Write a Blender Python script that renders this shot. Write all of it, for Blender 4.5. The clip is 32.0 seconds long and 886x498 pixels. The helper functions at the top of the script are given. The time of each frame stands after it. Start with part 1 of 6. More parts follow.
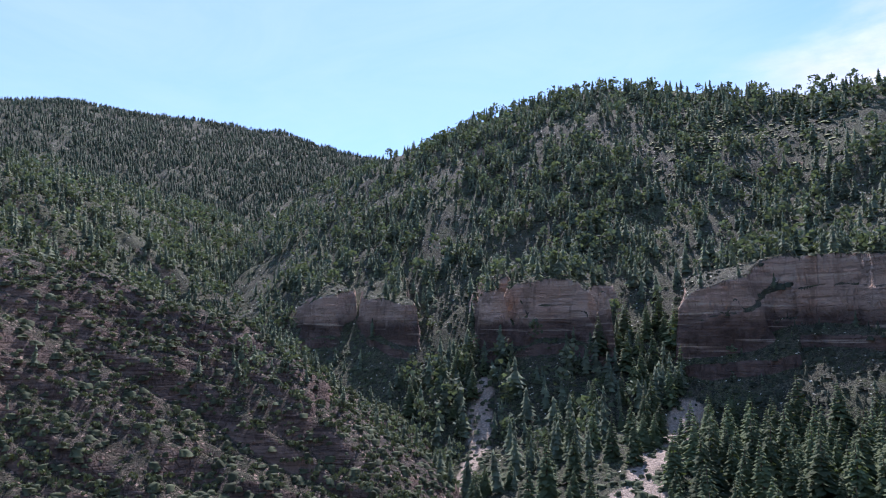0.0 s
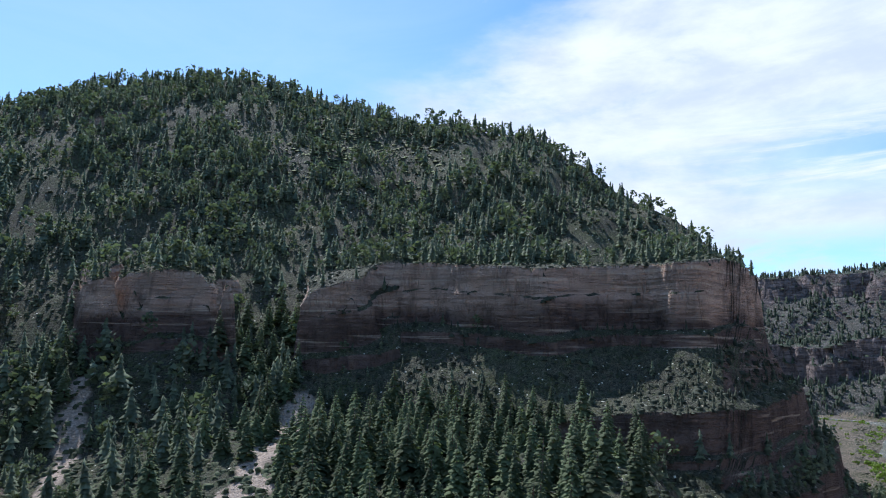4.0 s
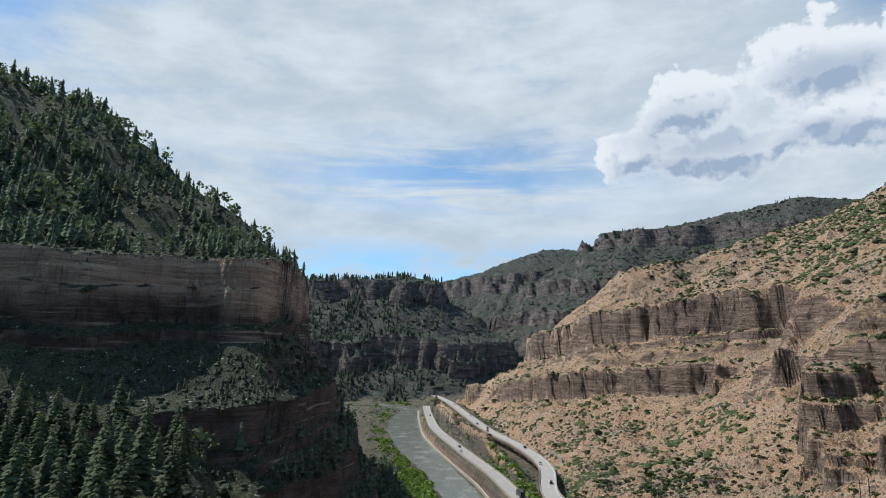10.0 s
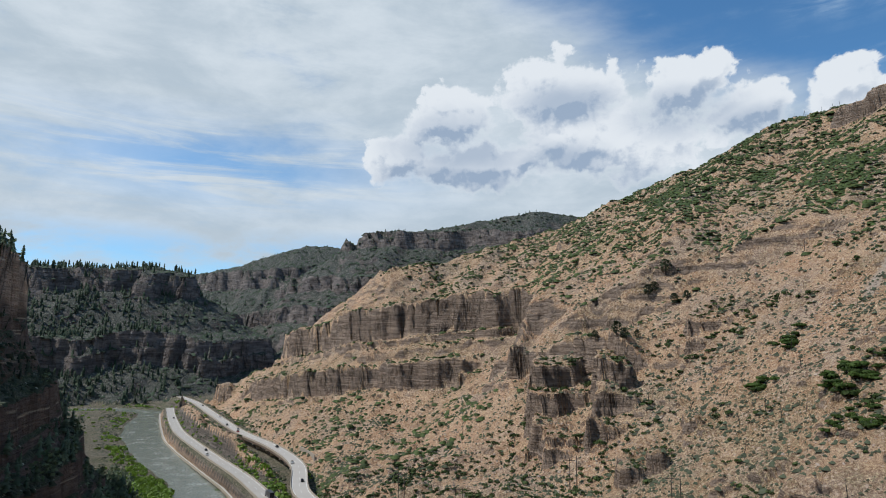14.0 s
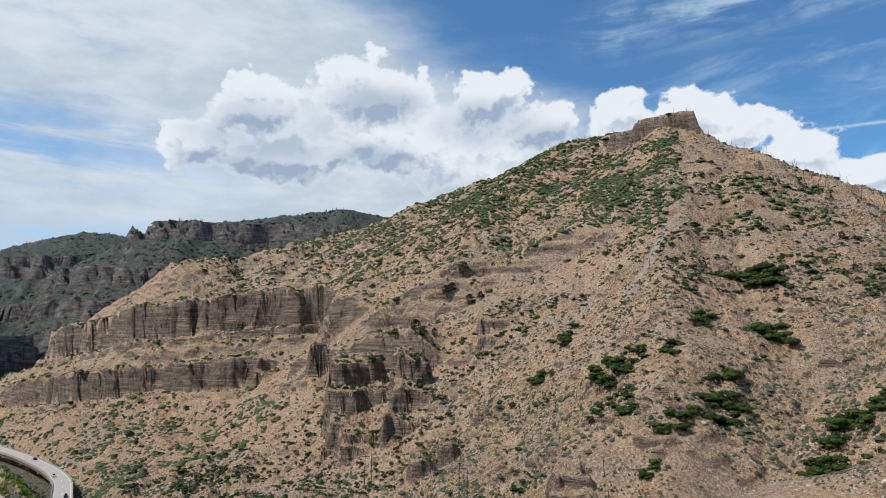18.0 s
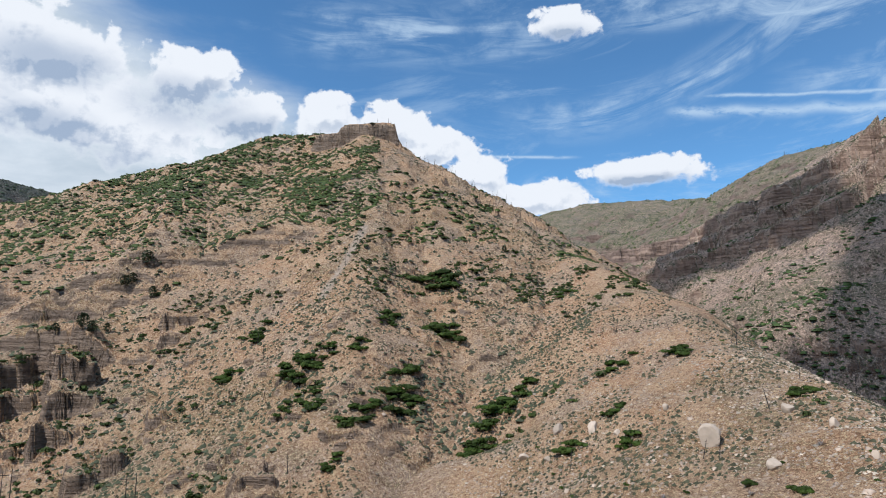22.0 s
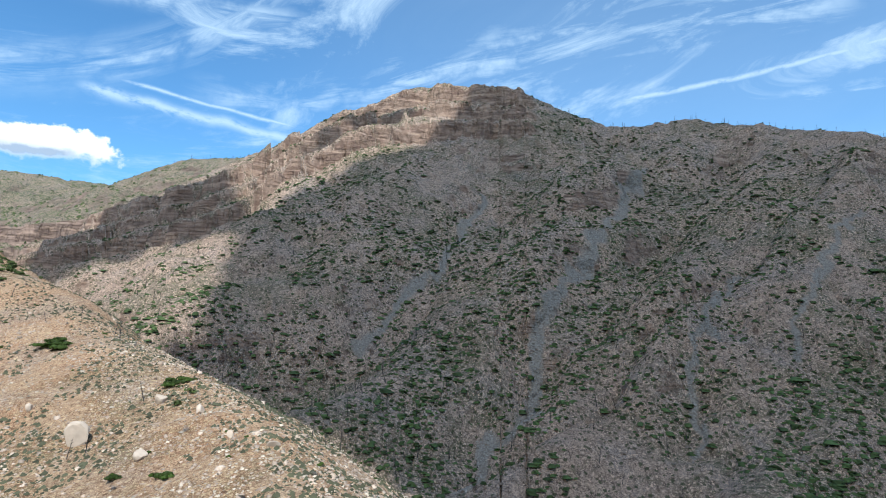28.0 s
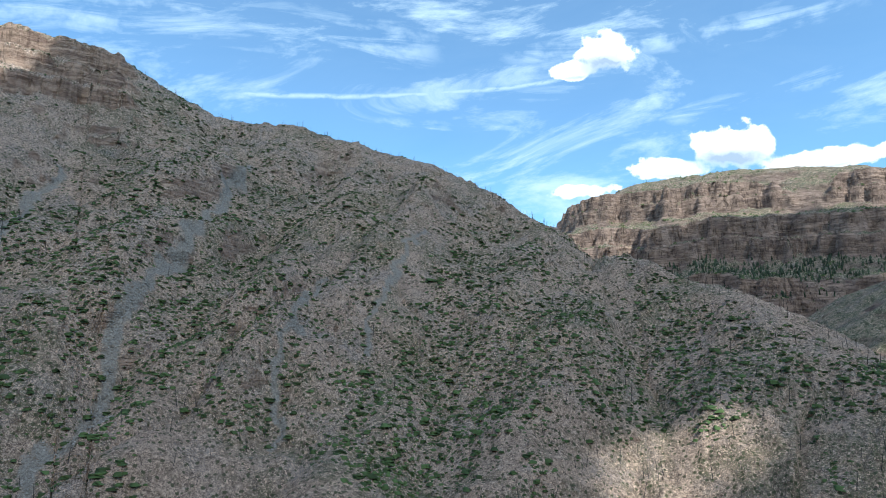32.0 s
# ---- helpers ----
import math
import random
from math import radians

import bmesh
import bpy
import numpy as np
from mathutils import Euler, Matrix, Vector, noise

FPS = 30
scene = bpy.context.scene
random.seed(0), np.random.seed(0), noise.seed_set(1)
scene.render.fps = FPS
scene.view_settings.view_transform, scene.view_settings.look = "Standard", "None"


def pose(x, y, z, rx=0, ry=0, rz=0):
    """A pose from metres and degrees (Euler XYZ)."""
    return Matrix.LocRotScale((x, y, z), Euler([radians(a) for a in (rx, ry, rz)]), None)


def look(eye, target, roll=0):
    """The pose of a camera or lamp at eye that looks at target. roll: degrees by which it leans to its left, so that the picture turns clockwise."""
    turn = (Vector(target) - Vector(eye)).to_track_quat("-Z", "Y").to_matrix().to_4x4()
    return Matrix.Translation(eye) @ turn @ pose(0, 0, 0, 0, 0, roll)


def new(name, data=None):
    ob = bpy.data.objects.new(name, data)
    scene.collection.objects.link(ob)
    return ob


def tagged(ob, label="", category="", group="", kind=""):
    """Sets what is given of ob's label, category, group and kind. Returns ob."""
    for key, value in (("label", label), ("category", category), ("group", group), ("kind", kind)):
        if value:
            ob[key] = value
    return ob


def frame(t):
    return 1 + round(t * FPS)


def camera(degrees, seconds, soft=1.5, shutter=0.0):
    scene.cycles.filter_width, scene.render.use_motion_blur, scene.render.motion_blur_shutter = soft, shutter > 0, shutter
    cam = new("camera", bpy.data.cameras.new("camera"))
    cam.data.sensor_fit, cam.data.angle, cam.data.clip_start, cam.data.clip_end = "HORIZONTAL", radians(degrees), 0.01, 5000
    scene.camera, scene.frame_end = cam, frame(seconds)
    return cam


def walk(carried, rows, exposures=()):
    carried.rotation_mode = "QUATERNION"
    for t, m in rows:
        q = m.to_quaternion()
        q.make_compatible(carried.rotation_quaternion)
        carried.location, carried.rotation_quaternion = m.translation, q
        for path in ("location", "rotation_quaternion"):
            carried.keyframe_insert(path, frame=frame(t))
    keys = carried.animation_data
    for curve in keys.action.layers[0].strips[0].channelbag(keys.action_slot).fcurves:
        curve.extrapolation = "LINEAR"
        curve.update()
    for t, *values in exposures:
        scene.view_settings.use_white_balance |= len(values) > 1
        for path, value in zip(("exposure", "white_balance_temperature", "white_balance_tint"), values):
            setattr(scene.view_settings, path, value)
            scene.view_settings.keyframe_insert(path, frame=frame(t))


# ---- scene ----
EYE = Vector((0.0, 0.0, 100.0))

# ---- camera: hovers over the river and turns; rows are seconds, yaw, pitch, roll ----
TURN = [
    (0.0, -0.00, 8.60, -0.49), (0.5, -4.25, 8.61, -0.56), (1.0, -8.39, 8.58, -0.54), (1.5, -12.44, 8.51, -0.54),
    (2.0, -16.28, 8.50, -0.57), (2.5, -20.21, 8.55, -0.50), (3.0, -24.35, 8.55, -0.52), (3.5, -28.68, 8.50, -0.52),
    (5.5, -44.74, 8.58, -0.61), (6.0, -48.73, 8.57, -0.67), (6.5, -52.53, 8.55, -0.58), (7.0, -56.11, 8.53, -0.64),
    (7.5, -59.90, 8.47, -0.61), (8.0, -63.57, 8.50, -0.62), (8.5, -65.66, 8.42, -0.57), (9.0, -67.54, 8.46, -0.64),
    (9.5, -69.33, 8.42, -0.63), (10.0, -71.31, 8.44, -0.61), (10.5, -73.49, 8.44, -0.60), (11.0, -76.26, 8.44, -0.56),
    (11.5, -79.12, 8.42, -0.65), (12.0, -82.28, 8.45, -0.64), (12.5, -85.54, 8.46, -0.66), (13.0, -88.61, 8.40, -0.61),
    (13.5, -90.68, 8.49, -0.59), (14.0, -92.56, 8.40, -0.59), (14.5, -94.73, 8.38, -0.59), (16.5, -103.32, 8.38, -0.62),
    (17.0, -105.50, 8.46, -0.58), (17.5, -107.77, 8.42, -0.56), (18.0, -110.15, 8.38, -0.56), (18.5, -113.01, 8.46, -0.60),
    (19.0, -116.38, 8.49, -0.58), (19.5, -119.75, 8.43, -0.60), (20.0, -123.01, 8.49, -0.63), (20.5, -126.21, 8.48, -0.58),
    (21.0, -129.79, 8.44, -0.59), (21.5, -133.36, 8.42, -0.63), (22.0, -137.06, 8.41, -0.60), (22.5, -140.66, 8.43, -0.59),
    (23.0, -144.26, 8.48, -0.60), (23.5, -148.37, 8.41, -0.59), (24.0, -152.19, 8.40, -0.57), (24.5, -156.30, 8.40, -0.61),
    (25.0, -160.73, 8.43, -0.62), (25.5, -165.26, 8.40, -0.66), (27.5, -183.64, 8.48, -0.67), (28.0, -188.30, 8.42, -0.66),
    (28.5, -193.14, 8.51, -0.68), (29.0, -197.80, 8.46, -0.66), (29.5, -202.14, 8.45, -0.69), (30.0, -206.57, 8.49, -0.71),
    (30.5, -211.01, 8.47, -0.71), (31.0, -215.44, 8.50, -0.68), (31.5, -219.66, 8.46, -0.71), (32.0, -223.78, 8.54, -0.69),
]
cam = camera(69.7, 32.0, 1.0)
walk(cam, [(t, pose(EYE.x, EYE.y, EYE.z, 90 + p, r, w)) for t, w, p, r in TURN],
     exposures=[(0.0, 0.78, 5900, 33), (3.0, 0.58, 5700, 26), (6.0, 0.34, 5950, 10), (9.0, 0.08, 6200, 9), (13.0, -0.08, 6200, 9), (18.0, 0.0, 6250, 10), (21.0, 0.04, 6200, 11), (24.0, 0.26, 6200, 11), (25.0, 0.36, 6150, 10), (28.0, 0.56, 6050, 6), (30.0, 0.68, 6000, 4), (32.0, 0.72, 6000, 3)])

# ---- light ----
SUN_BEARING, SUN_HEIGHT = 8.0, 53.0
sun_dir = Vector((math.sin(radians(SUN_BEARING)) * math.cos(radians(SUN_HEIGHT)),
                  math.cos(radians(SUN_BEARING)) * math.cos(radians(SUN_HEIGHT)), math.sin(radians(SUN_HEIGHT))))
world = bpy.data.worlds.new("sky")
scene.world = world
world.use_nodes = True
wn, wl = world.node_tree.nodes, world.node_tree.links
background = wn["Background"]
sky = wn.new("ShaderNodeTexSky")
sky.sky_type = 'NISHITA'
sky.sun_disc = False
sky.sun_elevation = radians(SUN_HEIGHT)
sky.sun_rotation = radians(SUN_BEARING)
sky.altitude = 1900.0
sky.dust_density = 0.6
sky.air_density = 1.0
sky.ozone_density = 2.0
background.inputs["Strength"].default_value = 0.13


def wmath(op, a, b=0.0, c=0.0, clamp=False):
    x = wn.new("ShaderNodeMath")
    x.operation, x.use_clamp = op, clamp
    for k, v in enumerate((a, b, c)):
        if isinstance(v, (int, float)):
            x.inputs[k].default_value = v
        else:
            wl.new(v, x.inputs[k])
    return x.outputs[0]


def wspan(v, a, b):
    x = wn.new("ShaderNodeMapRange")
    x.interpolation_type = 'SMOOTHSTEP'
    x.inputs["From Min"].default_value, x.inputs["From Max"].default_value = a, b
    wl.new(v, x.inputs["Value"])
    return x.outputs["Result"]


def wnoise(u, v, scale_u, scale_v, detail=7.0, rough=0.55, off=0.0, warp=0.0):
    c = wn.new("ShaderNodeCombineXYZ")
    wl.new(wmath('MULTIPLY', u, scale_u), c.inputs[0])
    wl.new(wmath('MULTIPLY', v, scale_v), c.inputs[1])
    c.inputs[2].default_value = off
    t = wn.new("ShaderNodeTexNoise")
    t.inputs["Scale"].default_value, t.inputs["Detail"].default_value, t.inputs["Roughness"].default_value = 1.0, detail, rough
    t.inputs["Distortion"].default_value = warp
    wl.new(c.outputs[0], t.inputs["Vector"])
    return t.outputs["Fac"]


def wmix(f, a, b):
    x = wn.new("ShaderNodeMix")
    x.data_type = 'RGBA'
    wl.new(f, x.inputs[0])
    for v, s in ((a, x.inputs[6]), (b, x.inputs[7])):
        if isinstance(v, tuple):
            s.default_value = (*v, 1)
        else:
            wl.new(v, s)
    return x.outputs[2]


def bump_at(u, v, centre, width):
    d = wmath('DIVIDE', wmath('SUBTRACT', u, centre), width)
    return wmath('EXPONENT', wmath('MULTIPLY', wmath('MULTIPLY', d, d), -1.0))


# bearing and height of the view in degrees
coord = wn.new("ShaderNodeTexCoord")
split = wn.new("ShaderNodeSeparateXYZ")
wl.new(coord.outputs["Generated"], split.inputs[0])
raw = wmath('MULTIPLY', wmath('ARCTAN2', split.outputs[0], split.outputs[1]), 180 / math.pi)
az = wmath('ADD', raw, wmath('MULTIPLY', wmath('LESS_THAN', raw, -80.0), 360.0))
el = wmath('MULTIPLY', wmath('ARCSINE', split.outputs[2]), 180 / math.pi)

# high veil of cloud over the canyon, thinning to streaks
veil_n = wnoise(az, el, 0.035, 0.10, 8.0, 0.58, 1.0, 0.15)
veil_fine = wnoise(az, el, 0.10, 0.26, 9.0, 0.62, 5.0, 0.2)
edge = wmath('ADD', az, wmath('MULTIPLY', wmath('SUBTRACT', veil_n, 0.5), 34.0))
high = wmath('MAXIMUM', wmath('SUBTRACT', el, 22.0), 0.0)
veil = wmath('MULTIPLY', wspan(wmath('SUBTRACT', edge, wmath('MULTIPLY', high, 2.4)), 22.0, 35.0), wspan(wmath('ADD', edge, wmath('MULTIPLY', wmath('MAXIMUM', el, 16.0), 1.9)), 168.0, 150.0))
veil = wmath('MULTIPLY', veil, wspan(wmath('ADD', veil_n, wmath('MULTIPLY', veil_fine, 0.35)), 0.30, 0.62))
slit = wmath('MULTIPLY', bump_at(el, 0, 15.0, 3.0), bump_at(az, 0, 73.0, 16.0))
slit = wmath('MULTIPLY', slit, wspan(wnoise(az, el, 0.05, 0.5, 7.0, 0.6, 9.0, 0.5), 0.36, 0.56))
low_gap = wmath('MULTIPLY', wspan(el, 10.5, 7.0), wspan(veil_fine, 0.35, 0.6))
veil = wmath('MULTIPLY', veil, wmath('SUBTRACT', 1.0, wmath('MULTIPLY', wmath('MAXIMUM', slit, low_gap), 0.8), clamp=True))
# thin cirrus everywhere, stronger to the south
wisp = wnoise(wmath('ADD', az, wmath('MULTIPLY', el, -1.2)), el, 0.05, 0.13, 9.0, 0.66, 3.0, 0.9)
wisp_amount = wmath('ADD', 0.30, wmath('MULTIPLY', 0.6, wspan(az, 136.0, 150.0)))
cirrus = wmath('MULTIPLY', wmath('MULTIPLY', wspan(wisp, 0.46, 0.74), wisp_amount), wspan(az, -80.0, -30.0))
haze = wmath('MULTIPLY', wmath('ADD', 0.16, wmath('MULTIPLY', wisp, 0.3)), wmath('MAXIMUM', wspan(az, 60.0, 15.0), wmath('MULTIPLY', wspan(az, 160.0, 200.0), 0.45)))
cirrus = wmath('MAXIMUM', cirrus, haze)
# long combed sweeps of cirrus: height over the curve el = low + bend * (az - start) ** 2
def sweep(start, low, bend, a0, a1, width, off):
    d = wmath('SUBTRACT', az, start)
    over = wmath('SUBTRACT', el, wmath('ADD', low, wmath('MULTIPLY', wmath('MULTIPLY', d, d), bend)))
    comb = wnoise(az, over, 0.10, 0.75, 9.0, 0.62, off, 0.6)
    broken = wspan(wnoise(az, over, 0.16, 0.22, 5.0, 0.6, off + 4.0), 0.34, 0.6)
    span_a = wmath('MULTIPLY', wspan(az, a0, a0 + 7.0), wspan(az, a1, a1 - 7.0))
    return wmath('MULTIPLY', wmath('MULTIPLY', bump_at(over, 0, 0.0, width), span_a), wmath('MULTIPLY', wspan(comb, 0.34, 0.66), broken))


def trail(start, el0, lean, a0, a1, width, puffs):
    over = wmath('SUBTRACT', el, wmath('ADD', el0, wmath('MULTIPLY', wmath('SUBTRACT', az, start), lean)))
    over = wmath('ADD', over, wmath('MULTIPLY', wmath('SUBTRACT', wnoise(az, el, 0.25, 0.25, 4.0, 0.5, 15.0), 0.5), puffs))
    ends = wmath('MULTIPLY', wspan(az, a0, a0 + 3.0), wspan(az, a1, a1 - 3.0))
    return wmath('MULTIPLY', wmath('MULTIPLY', bump_at(over, 0, 0.0, width), ends), wspan(wnoise(az, over, 0.5, 1.2, 5.0, 0.6, 21.0), 0.25, 0.55))


streaks = sweep(147.5, 19.8, 0.0150, 141.0, 176.0, 1.5, 31.0)
for more in (sweep(160.0, 27.2, 0.0, 150.0, 178.0, 0.9, 37.0), sweep(168.0, 20.6, 0.0078, 164.0, 196.0, 1.3, 41.0), sweep(212.0, 26.6, -0.004, 178.0, 226.0, 2.2, 43.0), sweep(232.0, 19.0, 0.003, 214.0, 262.0, 0.8, 47.0), sweep(240.0, 25.5, 0.0, 226.0, 262.0, 1.3, 49.0), sweep(92.0, 27.0, 0.0, 120.0, 150.0, 2.0, 51.0)):
    streaks = wmath('MAXIMUM', streaks, more)
lines = trail(167.5, 19.6, -0.134, 159.0, 176.0, 0.14, 0.5)
for more in (trail(166.3, 18.5, -0.113, 156.0, 176.0, 0.42, 1.2), trail(143.5, 16.6, -0.04, 138.0, 150.0, 0.12, 0.2), trail(209.3, 21.3, 0.072, 203.0, 236.0, 0.24, 0.3)):
    lines = wmath('MAXIMUM', lines, more)
cirrus = wmath('MAXIMUM', cirrus, wmath('MAXIMUM', wmath('MULTIPLY', streaks, 0.7), wmath('MULTIPLY', lines, 0.7)))

# heaped clouds: bearing, height, half width, half height
HEAPS = [(93.2, 19.6, 4.1, 3.1), (88.4, 16.3, 3.6, 2.2), (103.1, 21.5, 5.6, 3.4), (113.7, 21.3, 3.9, 2.9), (95.9, 15.8, 7.6, 2.5), (107.9, 17.4, 10.4, 3.6), (118.8, 19.2, 4.2, 2.4), (126.0, 19.7, 3.0, 2.0), (131.8, 18.9, 3.8, 2.4), (136.1, 17.3, 3.3, 2.1),
         (139.6, 15.2, 3.6, 2.1), (128.0, 15.5, 9.0, 3.4), (116.2, 22.2, 2.1, 2.3)]
HEAPS += [(145.1, 12.8, 5.6, 1.7), (148.2, 27.5, 3.0, 1.5), (155.0, 14.8, 4.9, 1.4),
          (238.5, 25.0, 2.6, 1.7), (235.8, 23.9, 1.8, 0.8), (248.6, 16.4, 3.0, 1.7), (243.5, 15.0, 3.2, 0.9), (236.2, 13.6, 3.0, 0.7), (256.2, 14.6, 4.5, 1.0)]


def heap_field(lift):
    """How deep inside a heap the view is; lift samples it higher up."""
    up = wmath('ADD', el, lift)
    field = None
    for b, h, wu, wv in HEAPS:
        du = wmath('DIVIDE', wmath('SUBTRACT', az, float(b)), wu)
        dv = wmath('DIVIDE', wmath('SUBTRACT', up, float(h)), wv)
        one = wmath('SUBTRACT', 1.0, wmath('SQRT', wmath('ADD', wmath('MULTIPLY', du, du), wmath('MULTIPLY', dv, dv))))
        field = one if field is None else wmath('SMOOTH_MAX', field, one, 0.25)
    return field


def heap_body(lift):
    up = wmath('ADD', el, lift)
    side = wmath('SUBTRACT', az, 0.6 * lift)
    rough = wnoise(side, up, 0.22, 0.26, 9.0, 0.58, 2.0, 0.2)
    fine = wnoise(side, up, 0.9, 1.0, 8.0, 0.60, 6.0, 0.2)
    c = wn.new("ShaderNodeCombineXYZ")
    wl.new(wmath('ADD', side, wmath('MULTIPLY', rough, 3.0)), c.inputs[0])
    wl.new(wmath('ADD', wmath('MULTIPLY', up, 1.1), wmath('MULTIPLY', rough, 3.0)), c.inputs[1])
    puff = wn.new("ShaderNodeTexVoronoi")
    puff.feature = 'SMOOTH_F1'
    puff.inputs["Scale"].default_value = 0.42
    wl.new(c.outputs[0], puff.inputs["Vector"])
    small = wn.new("ShaderNodeTexVoronoi")
    small.feature = 'SMOOTH_F1'
    small.inputs["Scale"].default_value = 1.15
    wl.new(c.outputs[0], small.inputs["Vector"])
    lumps = wmath('ADD', wmath('SUBTRACT', 0.75, puff.outputs["Distance"]), wmath('MULTIPLY', wmath('SUBTRACT', 0.4, small.outputs["Distance"]), 0.42))
    body = wmath('ADD', heap_field(lift), wmath('ADD', wmath('MULTIPLY', wmath('SUBTRACT', rough, 0.5), 1.5), wmath('MULTIPLY', lumps, 0.7)))
    return wmath('ADD', body, wmath('MULTIPLY', wmath('SUBTRACT', fine, 0.5), 0.75))


# grey hollows of the heaps: bearing, height, half width, half height
HOLLOWS = [(94.3, 17.6, 4.6, 2.0), (92.9, 14.7, 5.0, 1.1), (103.7, 21.0, 3.5, 1.2), (113.7, 19.5, 3.4, 1.4), (103.2, 16.0, 3.1, 1.2), (107.4, 14.1, 3.6, 1.0), (99.0, 13.6, 5.0, 1.2), (119.5, 18.0, 2.4, 1.0), (154.8, 13.9, 3.4, 0.5), (148.0, 26.6, 2.0, 0.6), (238.4, 24.0, 1.5, 0.7), (248.6, 15.3, 2.2, 0.6)]


def hollow_field():
    field = None
    for b, h, wu, wv in HOLLOWS:
        du = wmath('DIVIDE', wmath('SUBTRACT', az, float(b)), wu * 1.2)
        dv = wmath('DIVIDE', wmath('SUBTRACT', el, float(h)), wv * 1.15)
        one = wmath('SUBTRACT', 1.0, wmath('SQRT', wmath('ADD', wmath('MULTIPLY', du, du), wmath('MULTIPLY', dv, dv))))
        field = one if field is None else wmath('SMOOTH_MAX', field, one, 0.2)
    return wmath('ADD', field, wmath('MULTIPLY', wmath('SUBTRACT', wnoise(az, el, 0.3, 0.4, 8.0, 0.6, 12.0, 0.3), 0.5), 0.9))


body, above = heap_body(0.0), heap_body(0.8)
hollow = hollow_field()
heap_ramp = wn.new("ShaderNodeMapRange")
heap_ramp.interpolation_type = 'SMOOTHSTEP'
heap_ramp.inputs["From Min"].default_value = 0.14
wl.new(wmath('ADD', 0.34, wmath('MULTIPLY', wspan(hollow, -0.8, 0.3), 0.3)), heap_ramp.inputs["From Max"])
wl.new(body, heap_ramp.inputs["Value"])
heap = heap_ramp.outputs["Result"]
relief = wspan(wmath('SUBTRACT', above, body), -0.12, 0.42)
shade = wmath('ADD', wmath('MULTIPLY', wspan(hollow, -0.8, 0.7), 0.75), wmath('MULTIPLY', relief, 0.6))
shade = wmath('MULTIPLY', shade, wspan(body, 0.2, 0.7), clamp=True)

air = wn.new("ShaderNodeMix")
air.data_type, air.blend_type = 'RGBA', 'MULTIPLY'
air.inputs[0].default_value = 1.0
air.inputs[7].default_value = (0.68, 1.03, 1.14, 1)
wl.new(sky.outputs["Color"], air.inputs[6])
veil_colour = wmix(wspan(veil_fine, 0.30, 0.70), (3.9, 4.5, 5.0), (5.3, 5.75, 6.1))
heap_colour = wmix(shade, (6.3, 6.5, 6.7), (2.7, 3.35, 4.3))
colour = wmix(cirrus, air.outputs[2], (4.2, 5.3, 6.3))
colour = wmix(veil, colour, veil_colour)
colour = wmix(heap, colour, heap_colour)
wl.new(colour, background.inputs["Color"])

sun_data = bpy.data.lights.new("sun", 'SUN')
sun_data.energy, sun_data.angle, sun_data.color = 3.8, radians(0.53), (1.0, 0.96, 0.90)
sun = new("sun", sun_data)
sun.matrix_world = look(EYE + sun_dir * 3000, EYE)

# ---- materials ----
def material(name, rough=0.9):
    m = bpy.data.materials.new(name)
    m.use_nodes = True
    b = m.node_tree.nodes["Principled BSDF"]
    b.inputs["Roughness"].default_value = rough
    b.inputs["Specular IOR Level"].default_value = 0.25
    return m, m.node_tree.nodes, m.node_tree.links, b


